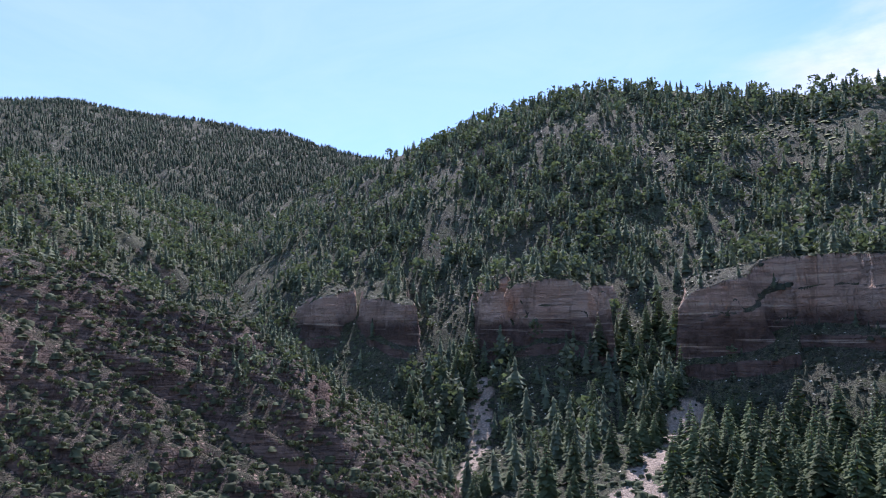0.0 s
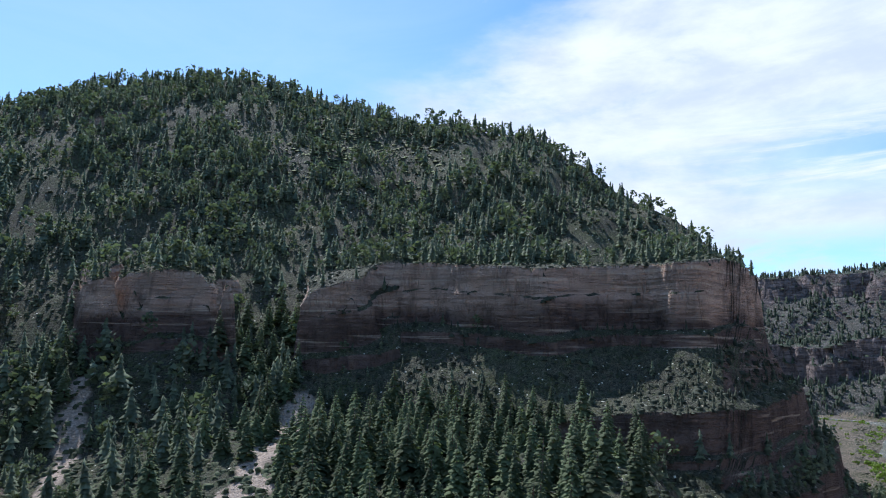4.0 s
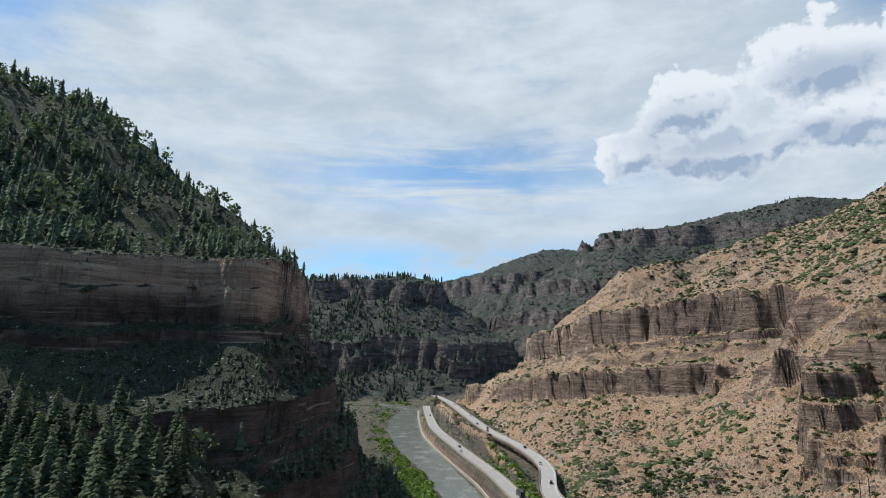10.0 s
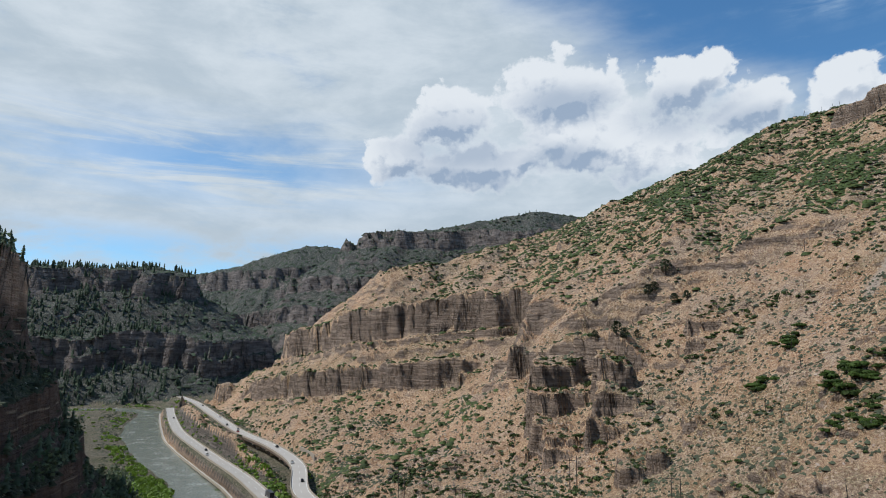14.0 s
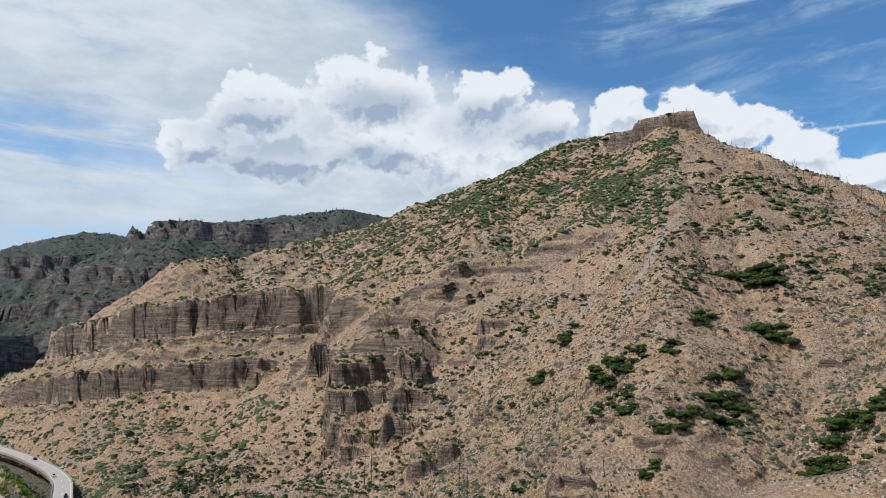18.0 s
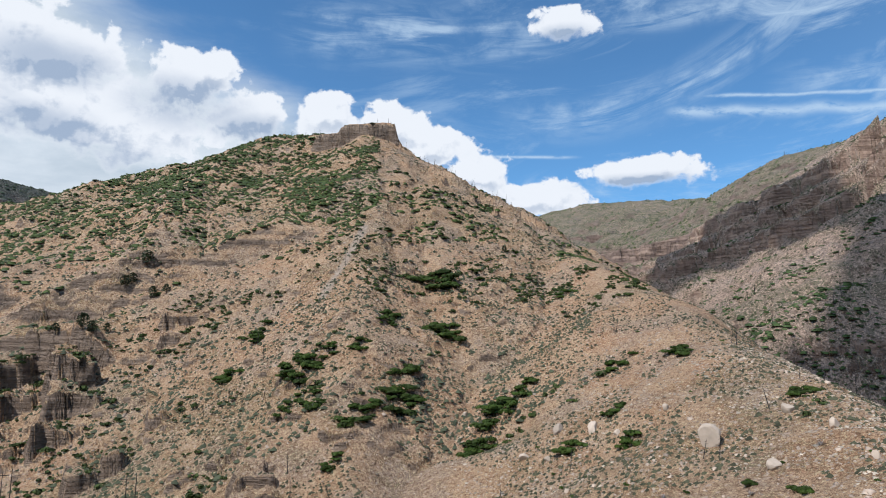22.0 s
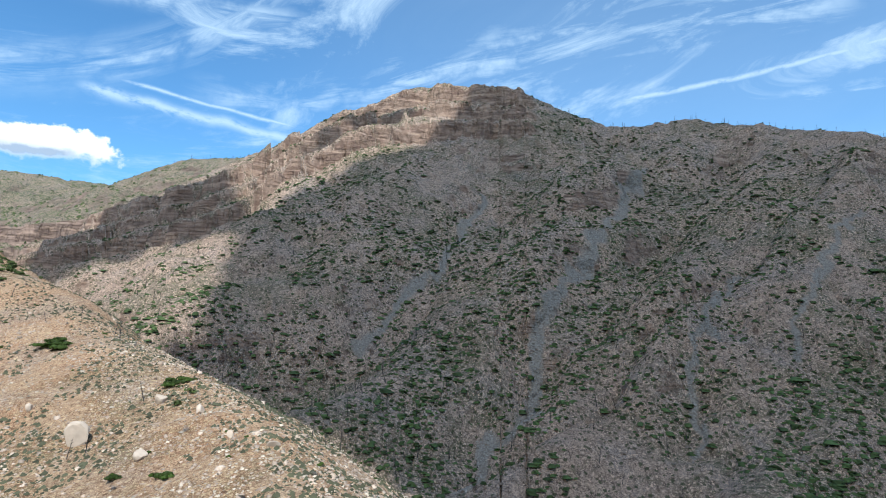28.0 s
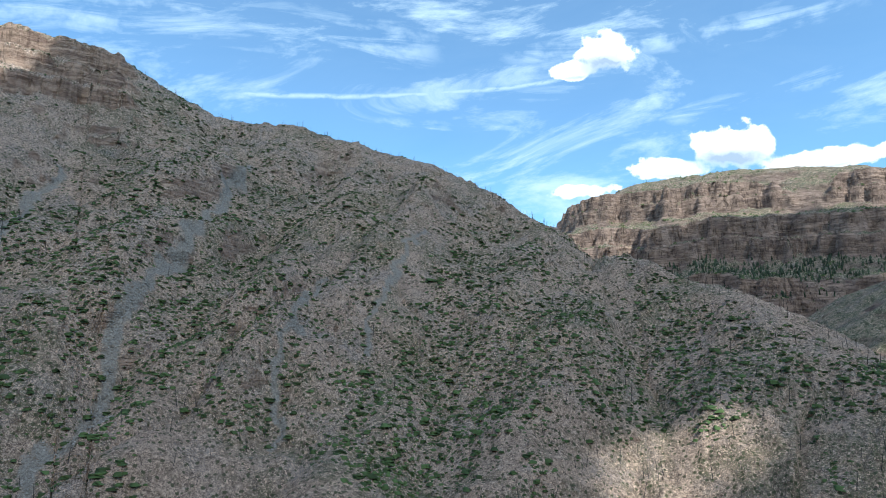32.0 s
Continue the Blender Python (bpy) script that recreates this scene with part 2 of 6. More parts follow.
def land_material(name, soil, soil2, rock, rock2, grass, grass_amount, tufts=0.5, stones=0.4, pebbles=((0.13, 0.12, 0.115), (0.27, 0.255, 0.245)), grain=1.0, bed=1.0, rocky=0.78, seams=0.65, lower=None):
    m, n, l, b = material(name, 0.95)

    def tex(scale, detail=6.0, rough=0.6, vec=None):
        t = n.new("ShaderNodeTexNoise")
        t.inputs["Scale"].default_value, t.inputs["Detail"].default_value, t.inputs["Roughness"].default_value = scale, detail, rough
        l.new(vec or pos, t.inputs["Vector"])
        return t.outputs["Fac"]

    def span(v, a, c):
        r = n.new("ShaderNodeMapRange")
        r.interpolation_type = 'SMOOTHSTEP'
        r.inputs["From Min"].default_value, r.inputs["From Max"].default_value = a, c
        l.new(v, r.inputs["Value"])
        return r.outputs["Result"]

    def mix(f, a, c):
        x = n.new("ShaderNodeMix")
        x.data_type = 'RGBA'
        l.new(f, x.inputs[0])
        for v, s in ((a, x.inputs[6]), (c, x.inputs[7])):
            if isinstance(v, tuple):
                s.default_value = (*v, 1)
            else:
                l.new(v, s)
        return x.outputs[2]

    def calc(op, a, c):
        x = n.new("ShaderNodeMath")
        x.operation = op
        for k, v in enumerate((a, c)):
            if isinstance(v, (int, float)):
                x.inputs[k].default_value = v
            else:
                l.new(v, x.inputs[k])
        return x.outputs[0]

    geo = n.new("ShaderNodeNewGeometry")
    pos = geo.outputs["Position"]
    sep = n.new("ShaderNodeSeparateXYZ")
    l.new(geo.outputs["Normal"], sep.inputs[0])
    # strata: noise squeezed to thin level layers
    flatm = n.new("ShaderNodeMapping")
    flatm.inputs["Scale"].default_value = (0.03, 0.03, 0.36 * bed)
    l.new(pos, flatm.inputs["Vector"])
    layers = tex(1.0, 8.0, 0.7, flatm.outputs["Vector"])
    fine = tex(0.9, 8.0, 0.7)
    mid = tex(0.07, 8.0, 0.62)
    big = tex(0.012, 5.0, 0.55)
    cobble = n.new("ShaderNodeTexVoronoi")
    cobble.inputs["Scale"].default_value = 0.8
    l.new(pos, cobble.inputs["Vector"])
    soil_c = mix(span(mid, 0.38, 0.62), soil, soil2)
    soil_c = mix(calc('MULTIPLY', span(tex(0.03, 5.0, 0.6), 0.47, 0.62), 0.6), soil_c, tuple(0.75 * (0.4 * v + 0.6 * sum(soil) / 3) for v in soil))
    soil_c = mix(calc('MULTIPLY', span(fine, 0.52, 0.68), 0.7), soil_c, tuple(min(1, v * 1.55) for v in soil))
    grass_f = calc('MULTIPLY', span(calc('ADD', calc('MULTIPLY', mid, 0.6), calc('MULTIPLY', big, 0.5)), 0.5, 0.66), grass_amount)
    soil_c = mix(calc('MULTIPLY', grass_f, span(fine, 0.35, 0.6)), soil_c, grass)
    # coarse flecks: pale for stones, dark for their small shadows, put into the colour
    coarse_speckle = tex(0.85 * grain, 5.0, 0.72)
    soil_c = mix(calc('MULTIPLY', span(coarse_speckle, 0.46, 0.38), 0.9), soil_c, tuple(v * 0.32 for v in soil2))
    soil_c = mix(calc('MULTIPLY', span(coarse_speckle, 0.55, 0.62), 0.85), soil_c, tuple(min(0.7, v * 1.6) for v in soil))
    # finer flecks: the dark ones again stand in for shadows of small stones
    fine_speckle = tex(3.0 * grain, 3.0, 0.7)
    soil_c = mix(calc('MULTIPLY', span(fine_speckle, 0.46, 0.41), 0.8), soil_c, tuple(v * 0.40 for v in soil2))
    soil_c = mix(calc('MULTIPLY', span(fine_speckle, 0.56, 0.60), 0.75), soil_c, tuple(min(0.75, v * 1.6) for v in soil))
    tuft = n.new("ShaderNodeTexVoronoi")
    tuft.inputs["Scale"].default_value = 0.45 * grain ** 0.5
    l.new(pos, tuft.inputs["Vector"])
    tuft_f = calc('MULTIPLY', span(calc('ADD', tuft.outputs["Distance"], calc('MULTIPLY', fine, 0.5)), 0.62, 0.46), span(calc('ADD', mid, calc('MULTIPLY', big, 0.4)), 0.85 - 0.3 * tufts, 0.95 - 0.4 * tufts))
    soil_c = mix(calc('MULTIPLY', tuft_f, 0.85), soil_c, tuple(v * 0.6 for v in grass))
    pale = n.new("ShaderNodeTexVoronoi")
    pale.inputs["Scale"].default_value = 0.75
    stir = n.new("ShaderNodeVectorMath")
    stir.operation = 'MULTIPLY_ADD'
    stir.inputs[1].default_value = (2.6, 2.6, 2.6)
    stir_n = n.new("ShaderNodeTexNoise")
    stir_n.inputs["Scale"].default_value, stir_n.inputs["Detail"].default_value = 0.5, 6.0
    l.new(pos, stir_n.inputs["Vector"])
    l.new(stir_n.outputs["Color"], stir.inputs[0])
    l.new(pos, stir.inputs[2])
    l.new(stir.outputs[0], pale.inputs["Vector"])
    chip = n.new("ShaderNodeSeparateColor")
    l.new(pale.outputs["Color"], chip.inputs[0])
    pale_f = calc('MULTIPLY', span(pale.outputs["Distance"], 0.42, 0.30), span(chip.outputs[0], 1.0 - 0.55 * stones, 1.02 - 0.5 * stones))
    soil_c = mix(pale_f, soil_c, tuple(min(0.6, v * 1.45) for v in rock))
    # soil colour is darker away from the stones' centres
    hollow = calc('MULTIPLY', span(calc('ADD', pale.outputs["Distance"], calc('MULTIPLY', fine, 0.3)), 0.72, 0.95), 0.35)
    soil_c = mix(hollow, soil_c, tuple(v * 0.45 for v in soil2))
    rock_c = mix(span(layers, 0.36, 0.64), rock, rock2)
    rock_c = mix(calc('MULTIPLY', span(mid, 0.5, 0.7), 0.5), rock_c, tuple(v * 0.55 for v in rock2))
    rock_c = mix(calc('MULTIPLY', span(fine, 0.5, 0.75), 0.4), rock_c, tuple(min(1, v * 1.4) for v in rock))
    if lower:  # darker beds under the pale cap rock
        place = n.new("ShaderNodeSeparateXYZ")
        l.new(pos, place.inputs[0])
        beds = calc('ADD', place.outputs[2], calc('MULTIPLY', calc('SUBTRACT', big, 0.5), 40.0))
        rock_c = mix(span(beds, lower[1], lower[0]), rock_c, mix(span(mid, 0.4, 0.6), lower[2], tuple(v * 0.6 for v in lower[2])))
    # upright joints and dark weather streaks
    uprightm = n.new("ShaderNodeMapping")
    uprightm.inputs["Scale"].default_value = (0.3 * bed, 0.3 * bed, 0.045 * bed)
    l.new(pos, uprightm.inputs["Vector"])
    upright = tex(1.0, 2.5, 0.5, uprightm.outputs["Vector"])
    joint = calc('MULTIPLY', span(calc('ABSOLUTE', calc('SUBTRACT', upright, 0.5), 0.0), 0.06, 0.0), span(mid, 0.42, 0.6))
    thinm = n.new("ShaderNodeMapping")
    thinm.inputs["Scale"].default_value = (0.02, 0.02, 0.6 * bed)
    l.new(pos, thinm.inputs["Vector"])
    bedding = tex(1.0, 2.5, 0.55, thinm.outputs["Vector"])
    seam = calc('MULTIPLY', span(calc('ABSOLUTE', calc('SUBTRACT', bedding, 0.5), 0.0), 0.05, 0.0), span(fine, 0.40, 0.58))
    rock_c = mix(calc('MULTIPLY', span(upright, 0.55, 0.72), 0.55), rock_c, tuple(v * 0.5 for v in rock2))
    rock_c = mix(calc('MULTIPLY', joint, seams * 0.8), rock_c, tuple(v * 0.3 for v in rock2))
    rock_c = mix(calc('MULTIPLY', seam, seams), rock_c, tuple(v * 0.35 for v in rock2))
    rock_c = mix(calc('MULTIPLY', span(bedding, 0.58, 0.70), 0.5), rock_c, tuple(min(0.7, v * 1.35) for v in rock))
    attr = n.new("ShaderNodeAttribute")
    attr.attribute_name = "scree"
    pebble = mix(span(fine, 0.35, 0.65), *pebbles)
    steep = span(calc('ADD', sep.outputs["Z"], calc('MULTIPLY', calc('SUBTRACT', fine, 0.5), 0.35)), rocky, rocky - 0.18)
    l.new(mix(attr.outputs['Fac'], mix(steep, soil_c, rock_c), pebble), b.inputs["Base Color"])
    bump = n.new("ShaderNodeBump")
    bump.inputs["Strength"].default_value = 1.0
    bump.inputs["Distance"].default_value = 1.3
    relief = calc('ADD', calc('MULTIPLY', fine, 0.9), calc('MULTIPLY', calc('MULTIPLY', layers, steep), 2.5))
    relief = calc('ADD', relief, calc('MULTIPLY', calc('MULTIPLY', calc('ADD', joint, seam), steep), -1.1))
    relief = calc('ADD', relief, calc('MULTIPLY', cobble.outputs["Distance"], -0.35))
    relief = calc('ADD', relief, calc('ADD', calc('MULTIPLY', fine_speckle, 0.4), calc('MULTIPLY', coarse_speckle, 0.7)))
    l.new(relief, bump.inputs["Height"])
    l.new(bump.outputs["Normal"], b.inputs["Normal"])
    return m


valley_mat = land_material("valley_soil", (0.20, 0.165, 0.115), (0.13, 0.12, 0.075), (0.24, 0.20, 0.16), (0.17, 0.14, 0.115), (0.07, 0.09, 0.035), 1.0, 0.9, 0.3, grain=0.6)
forest_mat = land_material("forest_soil", (0.085, 0.088, 0.055), (0.062, 0.07, 0.042), (0.60, 0.44, 0.32), (0.48, 0.345, 0.25), (0.085, 0.11, 0.042), 1.0, 0.9, 0.1, ((0.30, 0.25, 0.19), (0.52, 0.43, 0.33)), grain=0.5, bed=0.7, seams=0.22, rocky=0.66, lower=(112, 122, (0.19, 0.135, 0.105)))
spur_mat = land_material("spur_rock", (0.115, 0.095, 0.07), (0.07, 0.07, 0.045), (0.27, 0.20, 0.15), (0.14, 0.10, 0.08), (0.06, 0.075, 0.035), 0.9, 0.9, 0.4, grain=0.6)
far_mat = land_material("canyon_rock", (0.095, 0.096, 0.078), (0.066, 0.07, 0.056), (0.23, 0.19, 0.165), (0.13, 0.11, 0.10), (0.055, 0.068, 0.042), 0.5, 0.9, 0.3, grain=0.2, bed=0.35, rocky=0.74)
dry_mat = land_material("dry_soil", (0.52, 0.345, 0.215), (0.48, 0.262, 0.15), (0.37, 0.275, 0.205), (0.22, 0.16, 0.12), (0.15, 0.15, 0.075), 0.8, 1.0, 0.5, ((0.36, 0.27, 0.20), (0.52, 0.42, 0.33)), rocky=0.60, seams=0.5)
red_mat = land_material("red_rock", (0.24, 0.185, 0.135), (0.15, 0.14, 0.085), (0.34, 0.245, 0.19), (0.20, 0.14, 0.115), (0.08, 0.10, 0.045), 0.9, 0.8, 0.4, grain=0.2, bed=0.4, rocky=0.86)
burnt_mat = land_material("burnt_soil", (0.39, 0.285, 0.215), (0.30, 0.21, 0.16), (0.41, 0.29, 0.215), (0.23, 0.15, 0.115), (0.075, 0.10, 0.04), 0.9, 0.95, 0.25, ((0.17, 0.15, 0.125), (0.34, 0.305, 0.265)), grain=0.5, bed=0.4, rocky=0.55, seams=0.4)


def plain(name, colour, rough=0.8, metal=0.0, vary=0.25, scale=1.5, island=False, leaf=0.0):
    """A simple surface: two tones by noise and a shift of tone from piece to piece; leaf: the share of light let through."""
    m, n, l, b = material(name, rough)
    b.inputs["Metallic"].default_value = metal
    geo = n.new("ShaderNodeNewGeometry")
    tex = n.new("ShaderNodeTexNoise")
    tex.inputs["Scale"].default_value, tex.inputs["Detail"].default_value = scale, 5.0
    l.new(geo.outputs["Position"], tex.inputs["Vector"])
    info = n.new("ShaderNodeObjectInfo")
    add = n.new("ShaderNodeMath")
    add.operation = 'ADD'
    l.new(tex.outputs["Fac"], add.inputs[0])
    l.new(geo.outputs["Random Per Island"] if island else info.outputs["Random"], add.inputs[1])
    ramp_node = n.new("ShaderNodeMapRange")
    ramp_node.inputs["From Min"].default_value, ramp_node.inputs["From Max"].default_value = 0.3, 1.6
    l.new(add.outputs[0], ramp_node.inputs["Value"])
    mixer = n.new("ShaderNodeMix")
    mixer.data_type = 'RGBA'
    mixer.inputs[6].default_value = (*(c * (1 - vary) for c in colour), 1)
    mixer.inputs[7].default_value = (*(min(1, c * (1 + vary)) for c in colour), 1)
    l.new(ramp_node.outputs["Result"], mixer.inputs[0])
    l.new(mixer.outputs[2], b.inputs["Base Color"])
    bump = n.new("ShaderNodeBump")
    bump.inputs["Strength"].default_value, bump.inputs["Distance"].default_value = 0.3, 0.1
    l.new(tex.outputs["Fac"], bump.inputs["Height"])
    l.new(bump.outputs["Normal"], b.inputs["Normal"])
    if leaf:
        thin, blend, warm = n.new("ShaderNodeBsdfTranslucent"), n.new("ShaderNodeMixShader"), n.new("ShaderNodeMix")
        warm.data_type, warm.blend_type = 'RGBA', 'MULTIPLY'
        warm.inputs[0].default_value = 1.0
        warm.inputs[7].default_value = (1.35, 1.5, 0.85, 1)
        l.new(mixer.outputs[2], warm.inputs[6])
        l.new(warm.outputs[2], thin.inputs["Color"])
        blend.inputs[0].default_value = leaf
        l.new(b.outputs[0], blend.inputs[1])
        l.new(thin.outputs[0], blend.inputs[2])
        l.new(blend.outputs[0], n["Material Output"].inputs["Surface"])
    return m


needle_mat = plain("fir_needles", (0.09, 0.12, 0.055), 0.85, vary=0.55, scale=0.4, leaf=0.22)
needle_far_mat = plain("fir_needles_far", (0.115, 0.145, 0.088), 0.85, vary=0.55, scale=0.05, island=True, leaf=0.22)
oak_mat = plain("oak_leaves", (0.05, 0.082, 0.014), 0.7, vary=0.5, scale=0.8, leaf=0.22)
oak_far_mat = plain("oak_leaves_far", (0.052, 0.074, 0.019), 0.75, vary=0.5, scale=0.06, island=True)
needle_dark_mat = plain("fir_needles_dark", (0.05, 0.07, 0.042), 0.85, vary=0.55, scale=0.05, island=True, leaf=0.22)
willow_mat = plain("willow_leaves", (0.17, 0.25, 0.04), 0.6, vary=0.5, scale=0.08, island=True, leaf=0.22)
juniper_mat = plain("juniper_leaves", (0.065, 0.074, 0.042), 0.85, vary=0.45, scale=0.1, island=True)
scrub_pale_mat = plain("scrub_pale", (0.085, 0.105, 0.055), 0.85, vary=0.5, scale=0.1, island=True, leaf=0.22)
# darker copy of the scrub, its colour lowered for the cliff's shade
scrub_shaded_mat = plain("scrub_shaded", (0.045, 0.055, 0.032), 0.85, vary=0.5, scale=0.1, island=True)
slope_green_mat = plain("slope_green", (0.058, 0.09, 0.030), 0.8, vary=0.55, scale=0.06, island=True)
bark_mat = plain("bark", (0.11, 0.085, 0.065), 0.95, vary=0.4)
char_mat = plain("charred_wood", (0.045, 0.040, 0.038), 0.9, vary=0.5, island=True)
grey_wood_mat = plain("bleached_twigs", (0.24, 0.22, 0.21), 0.9, vary=0.35, island=True)
stone_mat = plain("pale_stone", (0.48, 0.39, 0.31), 0.95, vary=0.35, scale=0.7)
stone_small_mat = plain("pale_stone_rubble", (0.43, 0.34, 0.27), 0.95, vary=0.5, scale=0.3, island=True)
tuft_mat = plain("dry_grass", (0.07, 0.07, 0.04), 0.95, vary=0.5, scale=0.2, island=True)
concrete_mat = plain("road_concrete", (0.42, 0.385, 0.34), 0.9, vary=0.14, scale=0.15)
barrier_mat = plain("barrier_concrete", (0.40, 0.34, 0.27), 0.9, vary=0.15, scale=0.3)
girder_mat = plain("bridge_girder", (0.22, 0.16, 0.12), 0.8, vary=0.2, scale=0.3)
paint_mat = plain("white_paint", (0.75, 0.74, 0.70), 0.7, vary=0.1)
pole_mat = plain("pole_wood", (0.075, 0.06, 0.05), 0.9, vary=0.3)
wire_mat = plain("wire", (0.10, 0.10, 0.10), 0.5, metal=0.6, vary=0.1)
tyre_mat = plain("tyre_rubber", (0.02, 0.02, 0.02), 0.9, vary=0.2)
glass_mat, _n, _l, _b = material("car_glass", 0.08)
_b.inputs["Base Color"].default_value = (0.02, 0.025, 0.03, 1)
_b.inputs["Specular IOR Level"].default_value = 0.6
CAR_PAINTS = [plain("car_paint_" + k, c, 0.3, vary=0.05) for k, c in (("white", (0.72, 0.72, 0.70)), ("black", (0.02, 0.02, 0.022)), ("grey", (0.16, 0.17, 0.18)), ("red", (0.30, 0.03, 0.025)))]

water_mat, _n, _l, _b = material("river_water", 0.22)
_geo, _t1, _t2 = _n.new("ShaderNodeNewGeometry"), _n.new("ShaderNodeTexNoise"), _n.new("ShaderNodeTexNoise")
_t1.inputs["Scale"].default_value, _t1.inputs["Detail"].default_value = 0.55, 8.0
_t2.inputs["Scale"].default_value, _t2.inputs["Detail"].default_value = 0.06, 6.0
_mr, _mx, _bp = _n.new("ShaderNodeMapRange"), _n.new("ShaderNodeMix"), _n.new("ShaderNodeBump")
_mx.data_type = 'RGBA'
_mx.inputs[6].default_value, _mx.inputs[7].default_value = (0.16, 0.17, 0.135, 1), (0.42, 0.42, 0.38, 1)
_ml = _n.new("ShaderNodeMath")
_ml.operation = 'MULTIPLY'
for _t in (_t1, _t2):
    _l.new(_geo.outputs["Position"], _t.inputs["Vector"])
_l.new(_t1.outputs["Fac"], _ml.inputs[0])
_l.new(_t2.outputs["Fac"], _ml.inputs[1])
_mr.inputs["From Min"].default_value, _mr.inputs["From Max"].default_value = 0.27, 0.42
_l.new(_ml.outputs[0], _mr.inputs["Value"])
_l.new(_mr.outputs["Result"], _mx.inputs[0])
_l.new(_mx.outputs[2], _b.inputs["Base Color"])
_bp.inputs["Strength"].default_value, _bp.inputs["Distance"].default_value = 0.7, 0.5
_l.new(_t1.outputs["Fac"], _bp.inputs["Height"])
_l.new(_bp.outputs["Normal"], _b.inputs["Normal"])

# ---- the lie of the land ----
def fade(t):
    return t * t * t * (t * (t * 6 - 15) + 10)


def hashed(ix, iy, iz, seed):
    h = (ix * np.int64(374761393) + iy * np.int64(668265263) + iz * np.int64(2147483647) + np.int64(seed * 974711)) & 0xffffffff
    h = ((h ^ (h >> 13)) * np.int64(1274126177)) & 0xffffffff
    return ((h ^ (h >> 16)) & 0xffff).astype(np.float32) / 32767.5 - 1.0


def noise2(x, y, seed=0):
    ix, iy = np.floor(x), np.floor(y)
    fx, fy = fade((x - ix).astype(np.float32)), fade((y - iy).astype(np.float32))
    ix, iy = ix.astype(np.int64), iy.astype(np.int64)
    a, b = hashed(ix, iy, 0, seed), hashed(ix + 1, iy, 0, seed)
    c, d = hashed(ix, iy + 1, 0, seed), hashed(ix + 1, iy + 1, 0, seed)
    return (a + (b - a) * fx) * (1 - fy) + (c + (d - c) * fx) * fy


def fbm(x, y, octaves=4, seed=0, gain=0.5):
    total, amp = 0.0, 1.0
    for k in range(octaves):
        total = total + amp * noise2(x * 2.0 ** k + 17.3 * k, y * 2.0 ** k - 9.1 * k, seed + k)
        amp *= gain
    return total


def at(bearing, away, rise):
    """A place by compass bearing, distance and angle of rise from the camera's spot, EYE."""
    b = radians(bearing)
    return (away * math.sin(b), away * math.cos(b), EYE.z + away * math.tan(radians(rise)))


def line(places):
    return np.array([at(*p) for p in places])


def flat(places, z):
    return np.array([(a * math.sin(radians(b)), a * math.cos(radians(b)), z) for b, a in places])


